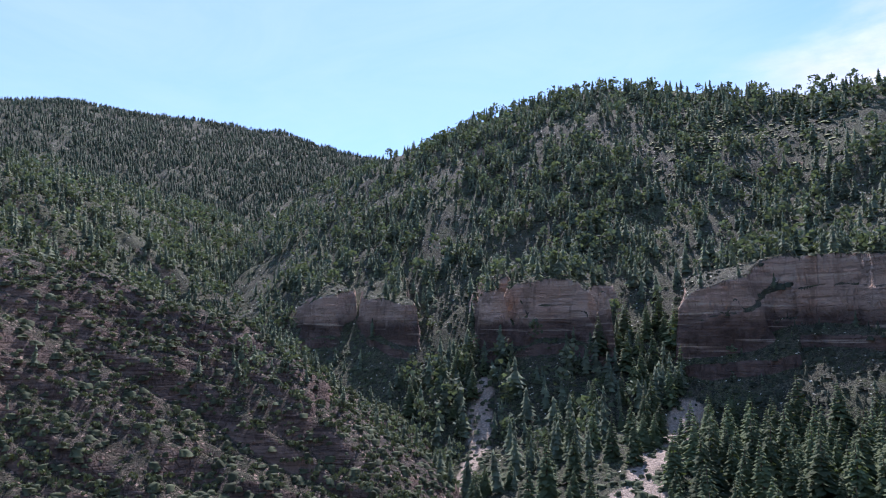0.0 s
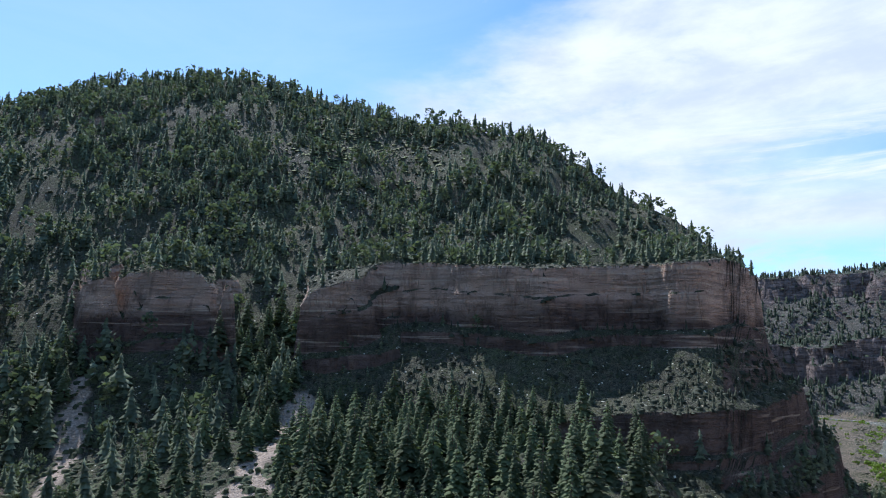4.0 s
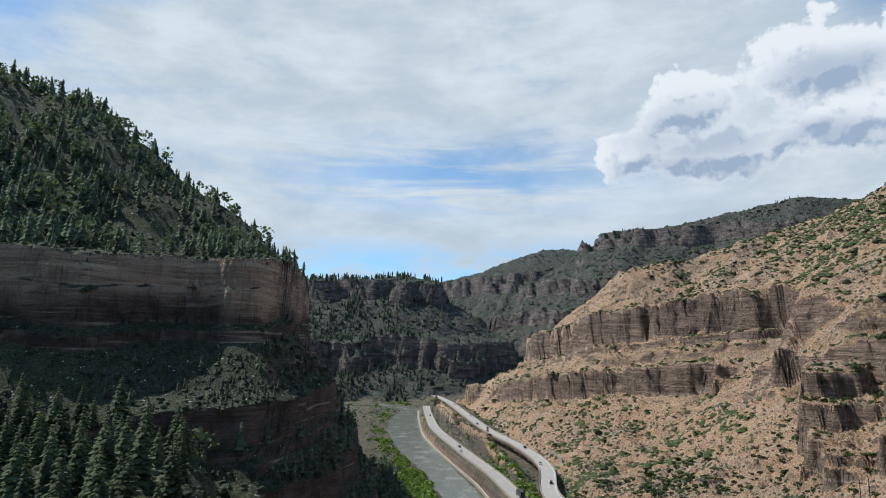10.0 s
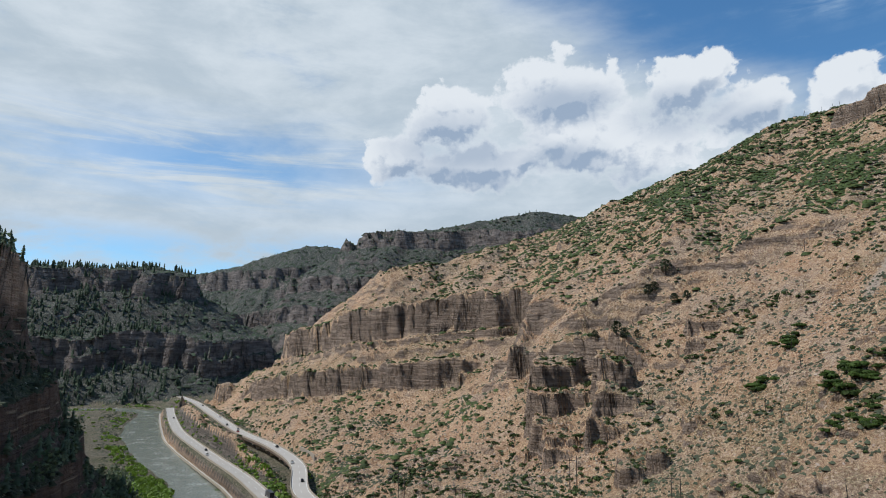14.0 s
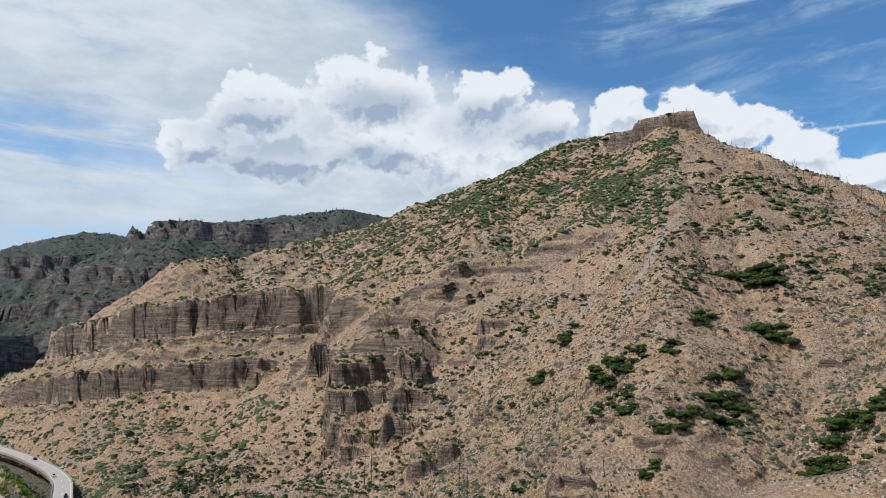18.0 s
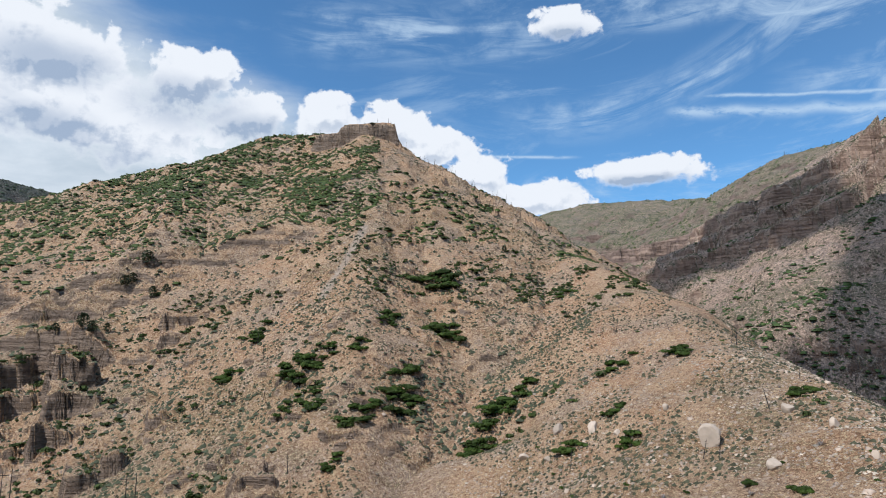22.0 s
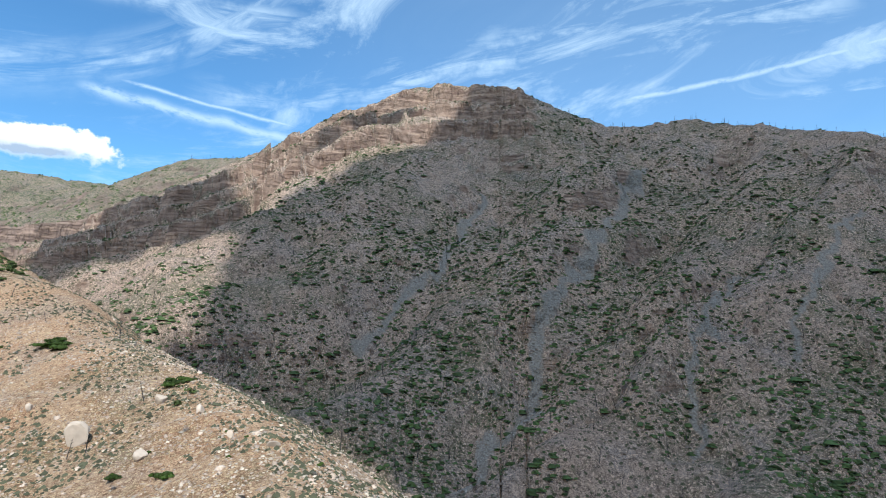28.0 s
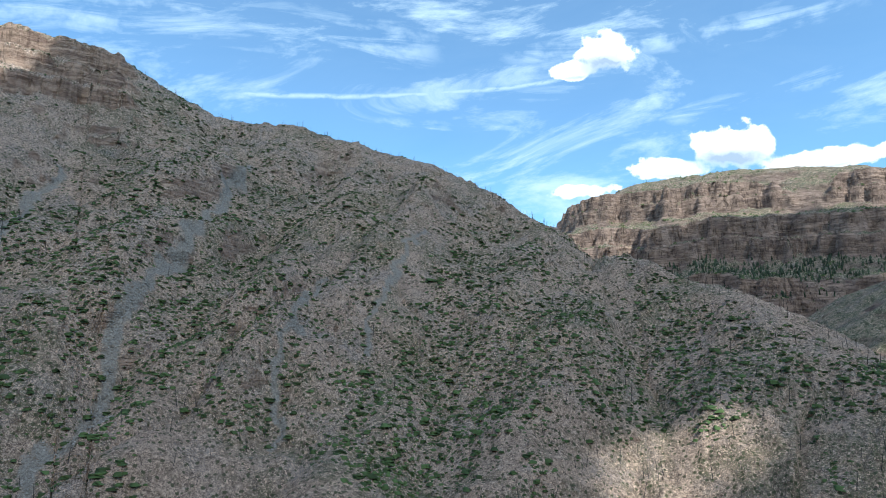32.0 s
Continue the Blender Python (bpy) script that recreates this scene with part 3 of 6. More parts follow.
# Crests: (bearing, distance, rise); slope, roundness, gully depth, name
RIDGES = [
    ("forest_far", 0.50, 60, 0.10, line([(-70, 2400, 14), (-36, 2200, 17.4), (-31, 2200, 18.3), (-27, 2150, 18.1), (-16, 2050, 18.0), (-6.6, 1950, 16.2), (4, 1850, 14)])),
    ("forest_left", 0.62, 25, 0.16, line([(-52, 680, 16.5), (-36, 760, 13.3), (-28, 860, 12.0), (-22, 960, 11.2), (-16, 1060, 9.5)])),
    ("spur_left", 0.75, 12, 0.22, line([(-48, 330, 8.9), (-35, 320, 6.4), (-28, 310, 5.6), (-22, 290, 3.6), (-17.8, 270, 0.2), (-12.9, 250, -3.8), (-9, 235, -6.7), (-4.4, 215, -12.7), (-1, 195, -19)])),
    ("forest", 0.80, 16, 0.07, line([(-15, 920, 10.6), (-10, 860, 13.8), (-6.6, 830, 15.5), (-0.4, 780, 18.1), (4.4, 760, 20.2), (8.6, 745, 21.2), (14.8, 730, 22.0), (22.9, 690, 20.9), (26.6, 670, 20.0), (35, 610, 19.0), (37.5, 590, 18.2), (40.7, 560, 18.0), (42.8, 540, 15.4), (46.3, 500, 13.4), (51.0, 450, 11.0), (53.2, 422, 9.4), (55.2, 398, 7.0), (56.6, 390, 1.5), (59.0, 394, -2.2), (61.0, 398, -4.2), (62.6, 402, -6.4), (64.0, 412, -11)])),
    ("forest", 0.36, 40, 0.10, line([(-6, 400, -5), (6, 360, -6), (16, 300, -6.8), (22, 265, -8.0), (32, 245, -8.8), (40, 235, -9.6), (46, 225, -9.6)])),
    ("canyon_wall", 0.80, 20, 0.12, line([(50, 1500, 5.0), (58.2, 1450, 5.2), (63.2, 1420, 5.5), (68.3, 1400, 5.8), (70.8, 1360, 4.3), (73.9, 1300, 1.3), (75.2, 1250, -1.4), (76.5, 1220, -5)])),
    ("far_wall", 0.8, 30, 0.16, line([(64, 2300, 2.5), (70.8, 2150, 4.4), (74.9, 2120, 6.5), (80.4, 2050, 8.4), (83.8, 2000, 8.2), (90, 1950, 7.0)])),
    ("plateau", 1.0, 30, 0.14, line([(80, 1600, 5.5), (83.8, 1500, 8.2), (87.6, 1460, 9.6), (93.7, 1460, 10.4), (100.5, 1460, 11.7), (104.5, 1500, 11.2), (112, 1600, 9)])),
    ("dry_hill", 0.62, 12, 0.10, line([(71.3, 930, -6.0), (72.5, 905, -4.2), (77.4, 800, 1.4), (83.3, 720, 5.0), (88.3, 700, 6.1), (97, 720, 8.3), (104.9, 760, 11.0), (108.8, 760, 12.8), (114.2, 760, 14.3), (118, 740, 15.8), (122.4, 720, 17.7), (127.5, 690, 17.8), (130.5, 650, 18.0), (133, 630, 16.7), (137.1, 590, 14.3), (140.1, 560, 12.4), (142.6, 530, 10.8), (145, 500, 8.8)])),
    ("dry_hill", 0.58, 16, 0.07, line([(145, 500, 8.8), (147.6, 460, 8.2), (151.1, 400, 6.7), (155.1, 330, 4.2), (158.9, 270, 1.5), (165.5, 200, -2.3), (172.3, 155, -6.3), (178.1, 130, -10.0), (182.0, 120, -14.5), (186.0, 115, -21), (192, 110, -32)])),
    ("side_canyon", 0.50, 30, 0.14, line([(134, 2100, 9), (143.9, 1950, 10.9), (150, 1850, 12.2), (159.2, 1750, 12.2), (168, 1700, 11)])),
    ("side_canyon", 0.62, 30, 0.14, line([(144, 1400, 8.6), (151.2, 1300, 9.1), (158.5, 1280, 11.3), (161.4, 1270, 12.1), (166.6, 1250, 15.0), (172, 1180, 15.6)])),
    ("burnt", 0.66, 14, 0.22, line([(172, 1150, 15.9), (175.4, 1100, 17.8), (179.2, 1060, 19.5), (185.2, 1020, 21.2), (188.3, 1000, 22.2), (195.8, 960, 21.6), (197.4, 945, 18.2), (202.4, 900, 18.7), (209.6, 850, 18.5), (215.8, 800, 17.5), (221.3, 750, 16.4), (227, 700, 13.4), (229.6, 680, 10.9), (231.2, 665, 9.2), (235.2, 640, 7.6), (239.5, 600, 7.6), (248.4, 520, 4.4), (258.3, 440, -1.0), (270, 400, -8)])),
    ("red_wall", 0.85, 30, 0.14, line([(226, 1700, 9), (232.7, 1550, 9.2), (236.7, 1500, 11.6), (241.1, 1470, 13.9), (246.7, 1450, 14.4), (253.1, 1450, 14.2), (262, 1450, 13.2), (280, 1500, 11)])),
    ("rear", 0.6, 30, 0.14, line([(274, 1000, 13), (290, 900, 15), (308, 900, 16)])),
    ("dry_hill", 0.50, 14, 0.10, line([(126, 660, 16.0), (121, 500, 8.8), (114, 385, 1.6), (107, 325, -2.0), (101, 300, -5.0), (97, 280, -10)])),
    ("burnt_spur", 0.80, 7, 0.10, line([(210.5, 700, 15.2), (204.5, 610, 12.7), (199.2, 525, 10.4), (194.5, 475, 8.3), (190.6, 435, 6.4), (187, 400, 3.4), (184.1, 370, 0.4), (180, 340, -2.6), (175.5, 310, -5.4), (172, 280, -9)])),
    ("burnt_spur", 0.80, 7, 0.10, line([(222.5, 640, 15.2), (220.5, 540, 11.2), (218.0, 460, 6.4), (216.0, 400, 1.2), (215.0, 350, -4.2), (213.5, 300, -9.5), (212, 260, -14)])),
    ("burnt_spur", 0.80, 7, 0.10, line([(232.5, 610, 9.8), (231.5, 520, 6.0), (230.0, 440, 1.0), (229.0, 370, -5.0), (227, 310, -10.5)])),
]
BEHIND = {3: 2.2, 9: 0.75}  # steeper on the side that faces away
RIVER = flat([(40, 1180), (52, 1120), (61, 1080), (66.3, 1050), (68.9, 985), (68.0, 850), (68.1, 750), (69.0, 660), (70.1, 588), (72.3, 507), (73.6, 445), (76, 370), (78, 260), (70, 110), (-40, 60), (-66, 250), (-74, 700), (-78, 2500)], 0.0)
LOWER_ROAD = flat([(69.9, 960), (70.0, 880), (70.3, 780), (70.9, 691), (73.3, 556), (75.7, 472), (77.6, 410), (80.5, 340), (83.5, 262), (92, 118), (35, 22), (-62, 50), (-72, 240), (-77, 700)], 9.0)
UPPER_ROAD = flat([(70.6, 1060), (71.9, 941), (73.2, 800), (75.3, 647), (78.1, 549), (80.2, 467), (80.7, 382), (84, 320), (89, 250), (108, 115), (-170, 22), (-88, 66), (-79, 240), (-80, 700)], 16.0)


def near_line(x, y, pts):
    best = np.full(x.shape, 1e9, np.float32)
    for (ax, ay, _), (bx, by, _) in zip(pts[:-1], pts[1:]):
        dx, dy = bx - ax, by - ay
        t = np.clip(((x - ax) * dx + (y - ay) * dy) / (dx * dx + dy * dy), 0, 1)
        np.minimum(best, np.hypot(x - ax - t * dx, y - ay - t * dy), out=best)
    return best


def ramp(v, a, b):
    t = np.clip((v - a) / (b - a), 0, 1)
    return t * t * (3 - 2 * t)


def ledge(h, low, top, strength, edge, jag):
    """Turns a stretch of slope between two heights into a low step and a cliff, with benches between."""
    t = (h - low) / (top - low)
    t = t + jag / (top - low) * np.clip(4 * t * (1 - t), 0, 1) * 0.9
    s = np.interp(t, (0, edge * 0.5, edge * 0.5 + 0.02, edge, edge + 0.025, edge + 0.05, edge + 0.07, 1), (0, 0.08, 0.20, 0.25, 0.60, 0.64, 0.92, 1))
    inside = (t > 0) & (t < 1)
    return np.where(inside, h + (low + (top - low) * s - h) * strength, h)


def scarp(h, low, top, strength, jag):
    """Turns a stretch of slope into a two-step cliff with a slope of fallen stone below."""
    t = (h - low) / (top - low)
    t = t + jag / (top - low) * np.clip(4 * t * (1 - t), 0, 1) * 0.9
    s = np.interp(t, (0, 0.40, 0.44, 0.54, 0.58, 0.72, 1), (0, 0.26, 0.56, 0.62, 0.90, 0.94, 1))
    return np.where((t > 0) & (t < 1), h + (low + (top - low) * s - h) * strength, h)


# Rock outcrops on the dry hill: bearings, distances, height of the top, number of steps
CAP_BEARING = (154, 158, 161, 166, 170.5, 174, 179, 186, 192, 199)
CAP_LOW = (150, 158, 163, 180, 208, 255, 302, 334, 342, 346)
CAP_TOP = (250, 262, 272, 289, 314, 388, 446, 490, 482, 465)
OUTCROPS = [(99.8, 105.6, 340, 398, 92, 3), (104.8, 109.6, 318, 372, 93, 3), (101.0, 104.5, 322, 336, 56, 2), (112.6, 118.2, 343, 384, 116, 3), (107.0, 109.8, 272, 300, 53, 2), (109.6, 111.6, 276, 304, 59, 2),
          (112.4, 114.6, 288, 308, 72, 2), (119.0, 123.5, 219, 231, 57, 2), (135.6, 137.4, 526, 548, 243, 2), (138.6, 140.2, 500, 522, 222, 2), (141.0, 142.4, 478, 500, 204, 2), (102.5, 106.0, 640, 672, 206, 2),
          (94.0, 96.4, 512, 540, 90, 2), (123.8, 126.2, 560, 600, 232, 2)]


def lie(x, y):
    """Height of the ground and the number of the ridge that it belongs to."""
    x, y = x.astype(np.float32), y.astype(np.float32)
    away = np.hypot(x, y)
    bearing = np.degrees(np.arctan2(x, y))
    bearing = np.where(bearing < -80, bearing + 360, bearing)
    n1 = fbm(x / 110, y / 110, 3, 3)
    n2 = fbm(x / 34, y / 34, 3, 11)
    wx, wy = x + 5 * noise2(x / 40, y / 40, 18), y + 5 * noise2(x / 40, y / 40, 19)
    best = np.full(x.shape, -1e9, np.float32)
    owner = np.zeros(x.shape, np.int16)
    for k, (name, slope, soft, gully, pts) in enumerate(RIDGES):
        top = np.full(x.shape, -1e9, np.float32)
        fallen = np.zeros(x.shape, np.float32)
        behind = BEHIND.get(k, slope)
        if k == 9:  # the spur's far flank: past the bearing of its crest at that distance
            crest_r, crest_b = np.hypot(pts[:, 0], pts[:, 1])[::-1], np.degrees(np.arctan2(pts[:, 0], pts[:, 1]))[::-1]
            flank = bearing > np.interp(away, crest_r, np.where(crest_b < 0, crest_b + 360, crest_b))
        for (ax, ay, az), (bx, by, bz) in zip(pts[:-1], pts[1:]):
            dx, dy = np.float32(bx - ax), np.float32(by - ay)
            t = np.clip(((wx - ax) * dx + (wy - ay) * dy) / (dx * dx + dy * dy), 0, 1)
            d = np.hypot(wx - ax - t * dx, wy - ay - t * dy)
            if behind != slope:
                outer = flank if k == 9 else (dx * (wy - ay) - dy * (wx - ax)) * (dx * (0 - ay) - dy * (0 - ax)) < 0
                fall = np.where(outer, np.float32(behind), np.float32(slope))
            else:
                fall = np.float32(slope)
            drop = fall * (np.sqrt(d * d + soft * soft) - soft)
            here = az + t * (bz - az) - drop
            fallen = np.where(here > top, drop, fallen)
            np.maximum(top, here, out=top)
        if k == 3:  # the mountain breaks off steeply above the river
            top = top - 1.1 * np.clip((wx - 325) * 0.545 - (wy - 213) * 0.839 + 6, 0, 900)
        if k == 4:
            top = top - 1.0 * np.clip((wx - 168) * 0.643 - (wy - 141) * 0.766, 0, 900)
        crest = pts[:, 2].max()
        depth = np.clip((fallen if k in (12, 16, 17, 18) else crest - top) / 120.0, 0, 1)
        run = pts[-1, :2] - pts[0, :2]
        run = run / np.hypot(*run)
        along, down = wx * run[0] + wy * run[1], wx * run[1] - wy * run[0]
        ribs = np.abs(noise2(along / 70 + 0.25 * n1, down / 420, 60 + k)) + 0.5 * np.abs(noise2(along / 28 + 0.2 * n1, down / 260, 80 + k))
        top = top + (gully * 110) * depth * (0.35 * n1 - 0.15 * np.abs(n2) + 0.9 * (ribs - 0.55))
        win = top > best
        best = np.where(win, top, best)
        owner = np.where(win, k, owner)
    h = best + 1.6 * n2 * np.clip(away / 400, 0.25, 2.0)
    # the dry slope comes down to the highway
    d_up = near_line(x, y, UPPER_ROAD)
    h = np.where(np.isin(owner, [8, 15]), np.minimum(h, 14 + (0.3 + 0.75 * ramp(away, 500, 640)) * np.clip(d_up - 10 - 9 * ramp(away, 500, 640), 0, 900) + 0.45 * np.clip(d_up - 85, 0, 900) + 0.9 * np.clip(away - 415, 0, 900) * ramp(bearing + 2 * n2, 96, 106) + 2 * n2), h)
    owner = np.where(owner >= 16, 12, owner)
    # ravines and stream cuts down the burnt slope
    for pts, deep, wide in RAVINES:
        h = np.where(owner == 12, h - deep * ramp(away, 860, 660) * ramp(away, 290, 390) * np.exp(-(near_line(wx, wy, pts) / wide) ** 2), h)
    cuts = np.zeros(x.shape, np.float32)
    for pts, deep in [(CHUTES[k][0], 9.0) for k in (0, 1, 2, 4)] + [(g, 8.0) for g in GULLIES]:
        np.maximum(cuts, deep * np.exp(-(near_line(wx, wy, pts) / 19.0) ** 2), out=cuts)
    h = np.where(owner == 12, h - cuts, h)
    # cliffs: the strata dip gently away up the canyon
    jag = 4.5 * n2 + 4.0 * n1 + 3.0 * np.abs(noise2((x + 0.9 * h) / 15, (y - 0.7 * h) / 15, 31)) + 1.8 * np.abs(noise2((x - h) / 6, (y + 0.8 * h) / 6, 37))
    jag = jag * np.clip(away / 450, 0.6, 1.6)
    is_forest = np.isin(owner, [3, 4])
    band = ramp(bearing, -16, -10) * (1 - 0.8 * np.exp(-((bearing - 18.3) / 2.0) ** 2)) * (1 - 0.5 * np.exp(-((bearing - 1.0) / 2.0) ** 2))
    sway = np.where(bearing < 29, 11.0, 5.0) * (n1 + 0.5 * noise2(x / 60, y / 60, 185))
    ragged = bearing + 1.3 * noise2(x / 16, y / 16, 188) + 0.6 * noise2(x / 6, y / 6, 189)
    spots = np.exp(-((ragged - 8.6) / 5.4) ** 20) * (1 - 0.7 * np.exp(-((ragged - 6.0) / 0.7) ** 2)) + 0.8 * np.exp(-((ragged + 10.4) / 2.0) ** 16) + 0.7 * np.exp(-((ragged + 5.2) / 1.6) ** 16)
    band = band * np.where(bearing < 20.6 + 0.8 * n2, np.clip(spots, 0, 1), 1.0)
    h = np.where(is_forest, ledge(h + sway, 98, 146, band, 0.24, jag * 1.3) - sway, h)
    lower = h - 0.10 * (bearing - 50) + 3 * n1
    for low, top, edge in ((2, 24, 0.5), (26, 50, 0.4), (54, 82, 0.35)):
        lower = ledge(lower, low, top, 0.8 * ramp(bearing, 36, 50), edge, jag * 0.8)
    h = np.where(owner == 3, lower + 0.10 * (bearing - 50) - 3 * n1, h)
    dip = 0.105 * ((x - 478) * 0.79 + (y + 42) * 0.61)
    dry = np.isin(owner, [8, 15])
    h = np.where(dry, ledge(h + dip, 106, 152, 1 - ramp(bearing + 2.5 * n2, 97.5, 99.5), 0.45, jag) - dip, h)
    patchy = ramp(n1 + 0.5 * n2, -0.9, -0.4)
    h = np.where(dry, ledge(h + dip, 60, 95, (1 - ramp(bearing, 107, 111)) * patchy, 0.5, jag) - dip, h)
    for b0, b1, r0, r1, top, steps in OUTCROPS:
        near = (bearing > b0 - 3) & (bearing < b1 + 3) & (away > r0 - 20) & (away < r1 + 25)
        if not near.any():
            continue
        wide = radians(b1 - b0) * 0.5 * (r0 + r1) / 2
        bays = 2.6 * np.abs(noise2(x / 9, y / 9, 171)) + 1.6 * noise2(x / 3.6, y / 3.6, 173) + 2.0 * n2
        side = wide - np.abs(bearing - (b0 + b1) / 2) / (b1 - b0) * 2 * wide
        foot = top - 0.62 * (r1 - r0)
        for step in range(steps):
            inset = np.minimum(side, away - r0 - (r1 - r0) * 0.22 * step) - bays - 1.5 * step
            flat_z = foot + (top - foot) * (step + 1) / steps + 0.16 * (away - r1) + 0.5 * n2 + 0.8 * noise2(x / 5, y / 5, 175)
            rise = ramp(inset, 0.0, 1.6) * (away < r1 + 6)
            h = np.where(near & (flat_z > h), h + (flat_z - h) * rise, h)
    broken = noise2(x / 190, y / 190, 181) + 0.5 * noise2(x / 70, y / 70, 183)
    for k, bands in ((5, ((26, 112, 1), (118, 150, 0), (178, 240, 1))), (6, ((90, 170, 0), (228, 318, 1))), (7, ((120, 170, 0), (190, 240, 0), (292, 352, 1))),
                     (10, ((260, 350, 1),)), (13, ((120, 215, 0), (215, 330, 1), (330, 428, 1)))):
        for low, top, whole in bands:
            amount = ramp(broken + 0.4 * np.sin(low * 1.0), -0.75, -0.35) if whole else ramp(broken + 0.4 * np.sin(low * 1.0), -0.15, 0.3)
            h = np.where(owner == k, scarp(h + 10 * n1, low, top, amount, jag * 1.3) - 10 * n1, h)
    # cliff cap of the burnt mountain: three tiers, falling towards the side canyon
    low_b = np.interp(bearing, CAP_BEARING, CAP_LOW)
    tall = np.interp(bearing, CAP_BEARING, CAP_TOP) - low_b
    capped = np.isin(owner, [11, 12])
    u = (h + 5 * n1 - low_b) / tall * 110.0
    for low, top, edge in ((0, 34, 0.5), (35, 66, 0.4), (70, 110, 0.35)):
        u = ledge(u, low, top, 0.95 * (1 - ramp(bearing, 195.2, 197.6)), edge, jag * 0.55)
    h = np.where(capped & (bearing > 150), low_b + u / 110.0 * tall - 5 * n1, h)
    # thin ledges of the layered rock
    layered = np.isin(owner, [2, 5, 6, 7, 8, 10, 11, 12, 13, 15]) * ramp(n1 + n2, 0.0, 0.8)
    layered = np.where((owner == 12) | (owner == 8) & (bearing > 117), 0, layered)
    knoll = noise2(x / 11, y / 11, 151) + 0.6 * noise2((x + h) / 4.6, y / 4.6, 153) + 0.5 * n2
    run_down = noise2(np.radians(bearing) * 420 / 9 + 0.6 * n2, away / 26, 155) + 0.5 * noise2(np.radians(bearing) * 420 / 3.2, away / 8, 157) + 0.5 * n2
    knoll = np.where(owner == 12, run_down, knoll)
    knoll = ramp(knoll, 0.42, 0.58) + 0.6 * ramp(knoll, 0.66, 0.78) + 0.5 * np.clip(knoll - 0.42, 0, 1)
    h = h + knoll * np.where(owner == 12, 1.3 * ramp(away, 260, 420), np.where(np.isin(owner, [8, 15]), 1.3, np.where(owner == 9, 0.35, 0)))
    wave = (h + dip) / 8.5 + 0.5 * n2 + 1.2 * n1
    h = h + 0.35 * layered * np.sin(2 * np.pi * wave)
    small = 0.55 * noise2(x / 6.5, y / 6.5, 201) + 0.3 * noise2(x / 2.8, y / 2.8, 203)
    h = h + small * np.where(np.isin(owner, [8, 12, 15]), 1.0, np.where(owner == 9, 0.15, 0.6)) * np.clip(away / 350, 0.4, 2.0)
    # left spur: tilted rock ribs
    rib = np.abs(noise2((x * 0.8 + h * 1.6) / 16, (y - 0.3 * x) / 50, 41)) + 0.5 * np.abs(noise2((x * 0.8 + h * 2.0) / 6, y / 24, 43))
    h = np.where(owner == 2, h + 6 * (rib - 0.5), h)
    # summit tower of the dry hill
    tx, ty, _ = at(130.6, 640, 18)
    u = -0.656 * (x - tx) - 0.755 * (y - ty)
    v = 0.755 * (x - tx) - 0.656 * (y - ty)
    tower = 1 - ramp(np.maximum(np.abs(u + 5) / 31, np.abs(v) / 15) + 0.18 * n2 + 0.1 * np.abs(noise2(x / 6, y / 6, 33)), 0.88, 1.05)
    shoulder = 1 - ramp(np.maximum(np.abs(u + 24) / 40, np.abs(v) / 14) + 0.2 * n2 + 0.1 * np.abs(noise2(x / 6, y / 6, 35)), 0.9, 1.05)
    h = np.where(shoulder > 0, np.maximum(h, h * (1 - shoulder) + (314 + 0.12 * u + 3 * n2) * shoulder), h)
    h = np.where(tower > 0, np.maximum(h, h * (1 - tower) + (320.5 + 2.0 * n2 + 0.08 * np.minimum(u, 14)) * tower), h)
    # valley floor, river bed, road beds
    river = near_line(x, y, RIVER) + 3.0 * noise2(x / 30, y / 30, 51)
    floor = 1.2 + 0.10 * np.clip(river - 23, 0, 400) + 0.7 * n2
    floor = np.where(river < 23, -2.0 + 3.2 * ramp(river, 16, 23), floor)
    # the dry hill ends at the river
    bank_b = np.interp(away, (250, 370, 445, 507, 588, 750, 985, 1050), (78, 76, 73.6, 72.3, 70.1, 68.1, 68.9, 66.3))
    h = np.where(np.isin(owner, [8, 9, 15]) & (bearing < bank_b) & (away > 250), -9, h)
    flooded = floor > h
    owner = np.where(flooded, -1, owner)
    h = np.where(flooded, floor, h)
    bank = floor + 1.1 * np.clip(river - 52, 0, 900) + 900 * ramp(away, 330, 420)
    h = np.where(np.isin(owner, [8, 9, 12, 15]), np.minimum(h, bank), h)
    cut = ramp(river, 20, 38)
    h = h * cut + np.minimum(h, floor) * (1 - cut)
    for pts, z, wide, verge in ((LOWER_ROAD, 9.0, 6.5, 8.0), (UPPER_ROAD, 16.0, 7.5, 16.0)):
        d = near_line(x, y, pts)
        bed = z - 0.6
        if z > 10:
            bed = bed - 7.0 * ramp(away, 360, 400) * (1 - ramp(away, 620, 700))
        k = 1 - ramp(d, wide, wide + verge)
        h = h + (bed - h) * k
        owner = np.where(d < wide + 4, -1, owner)
    return h, owner


def height(x, y):
    h, owner = lie(np.atleast_1d(np.asarray(x, float)), np.atleast_1d(np.asarray(y, float)))
    return h, owner


def blurred(a, across, along):
    """Box blur over neighbouring rays and rings."""
    for axis, wide in ((0, across), (1, along)):
        k = wide // 2
        p = np.concatenate([np.zeros_like(np.take(a, [0], axis)), np.cumsum(np.concatenate([np.repeat(np.take(a, [0], axis), k, axis), a, np.repeat(np.take(a, [-1], axis), k, axis)], axis), axis, dtype=np.float64)], axis)
        size = a.shape[axis]
        a = (np.take(p, np.arange(size) + 2 * k + 1, axis) - np.take(p, np.arange(size), axis)) / (2 * k + 1)
    return a


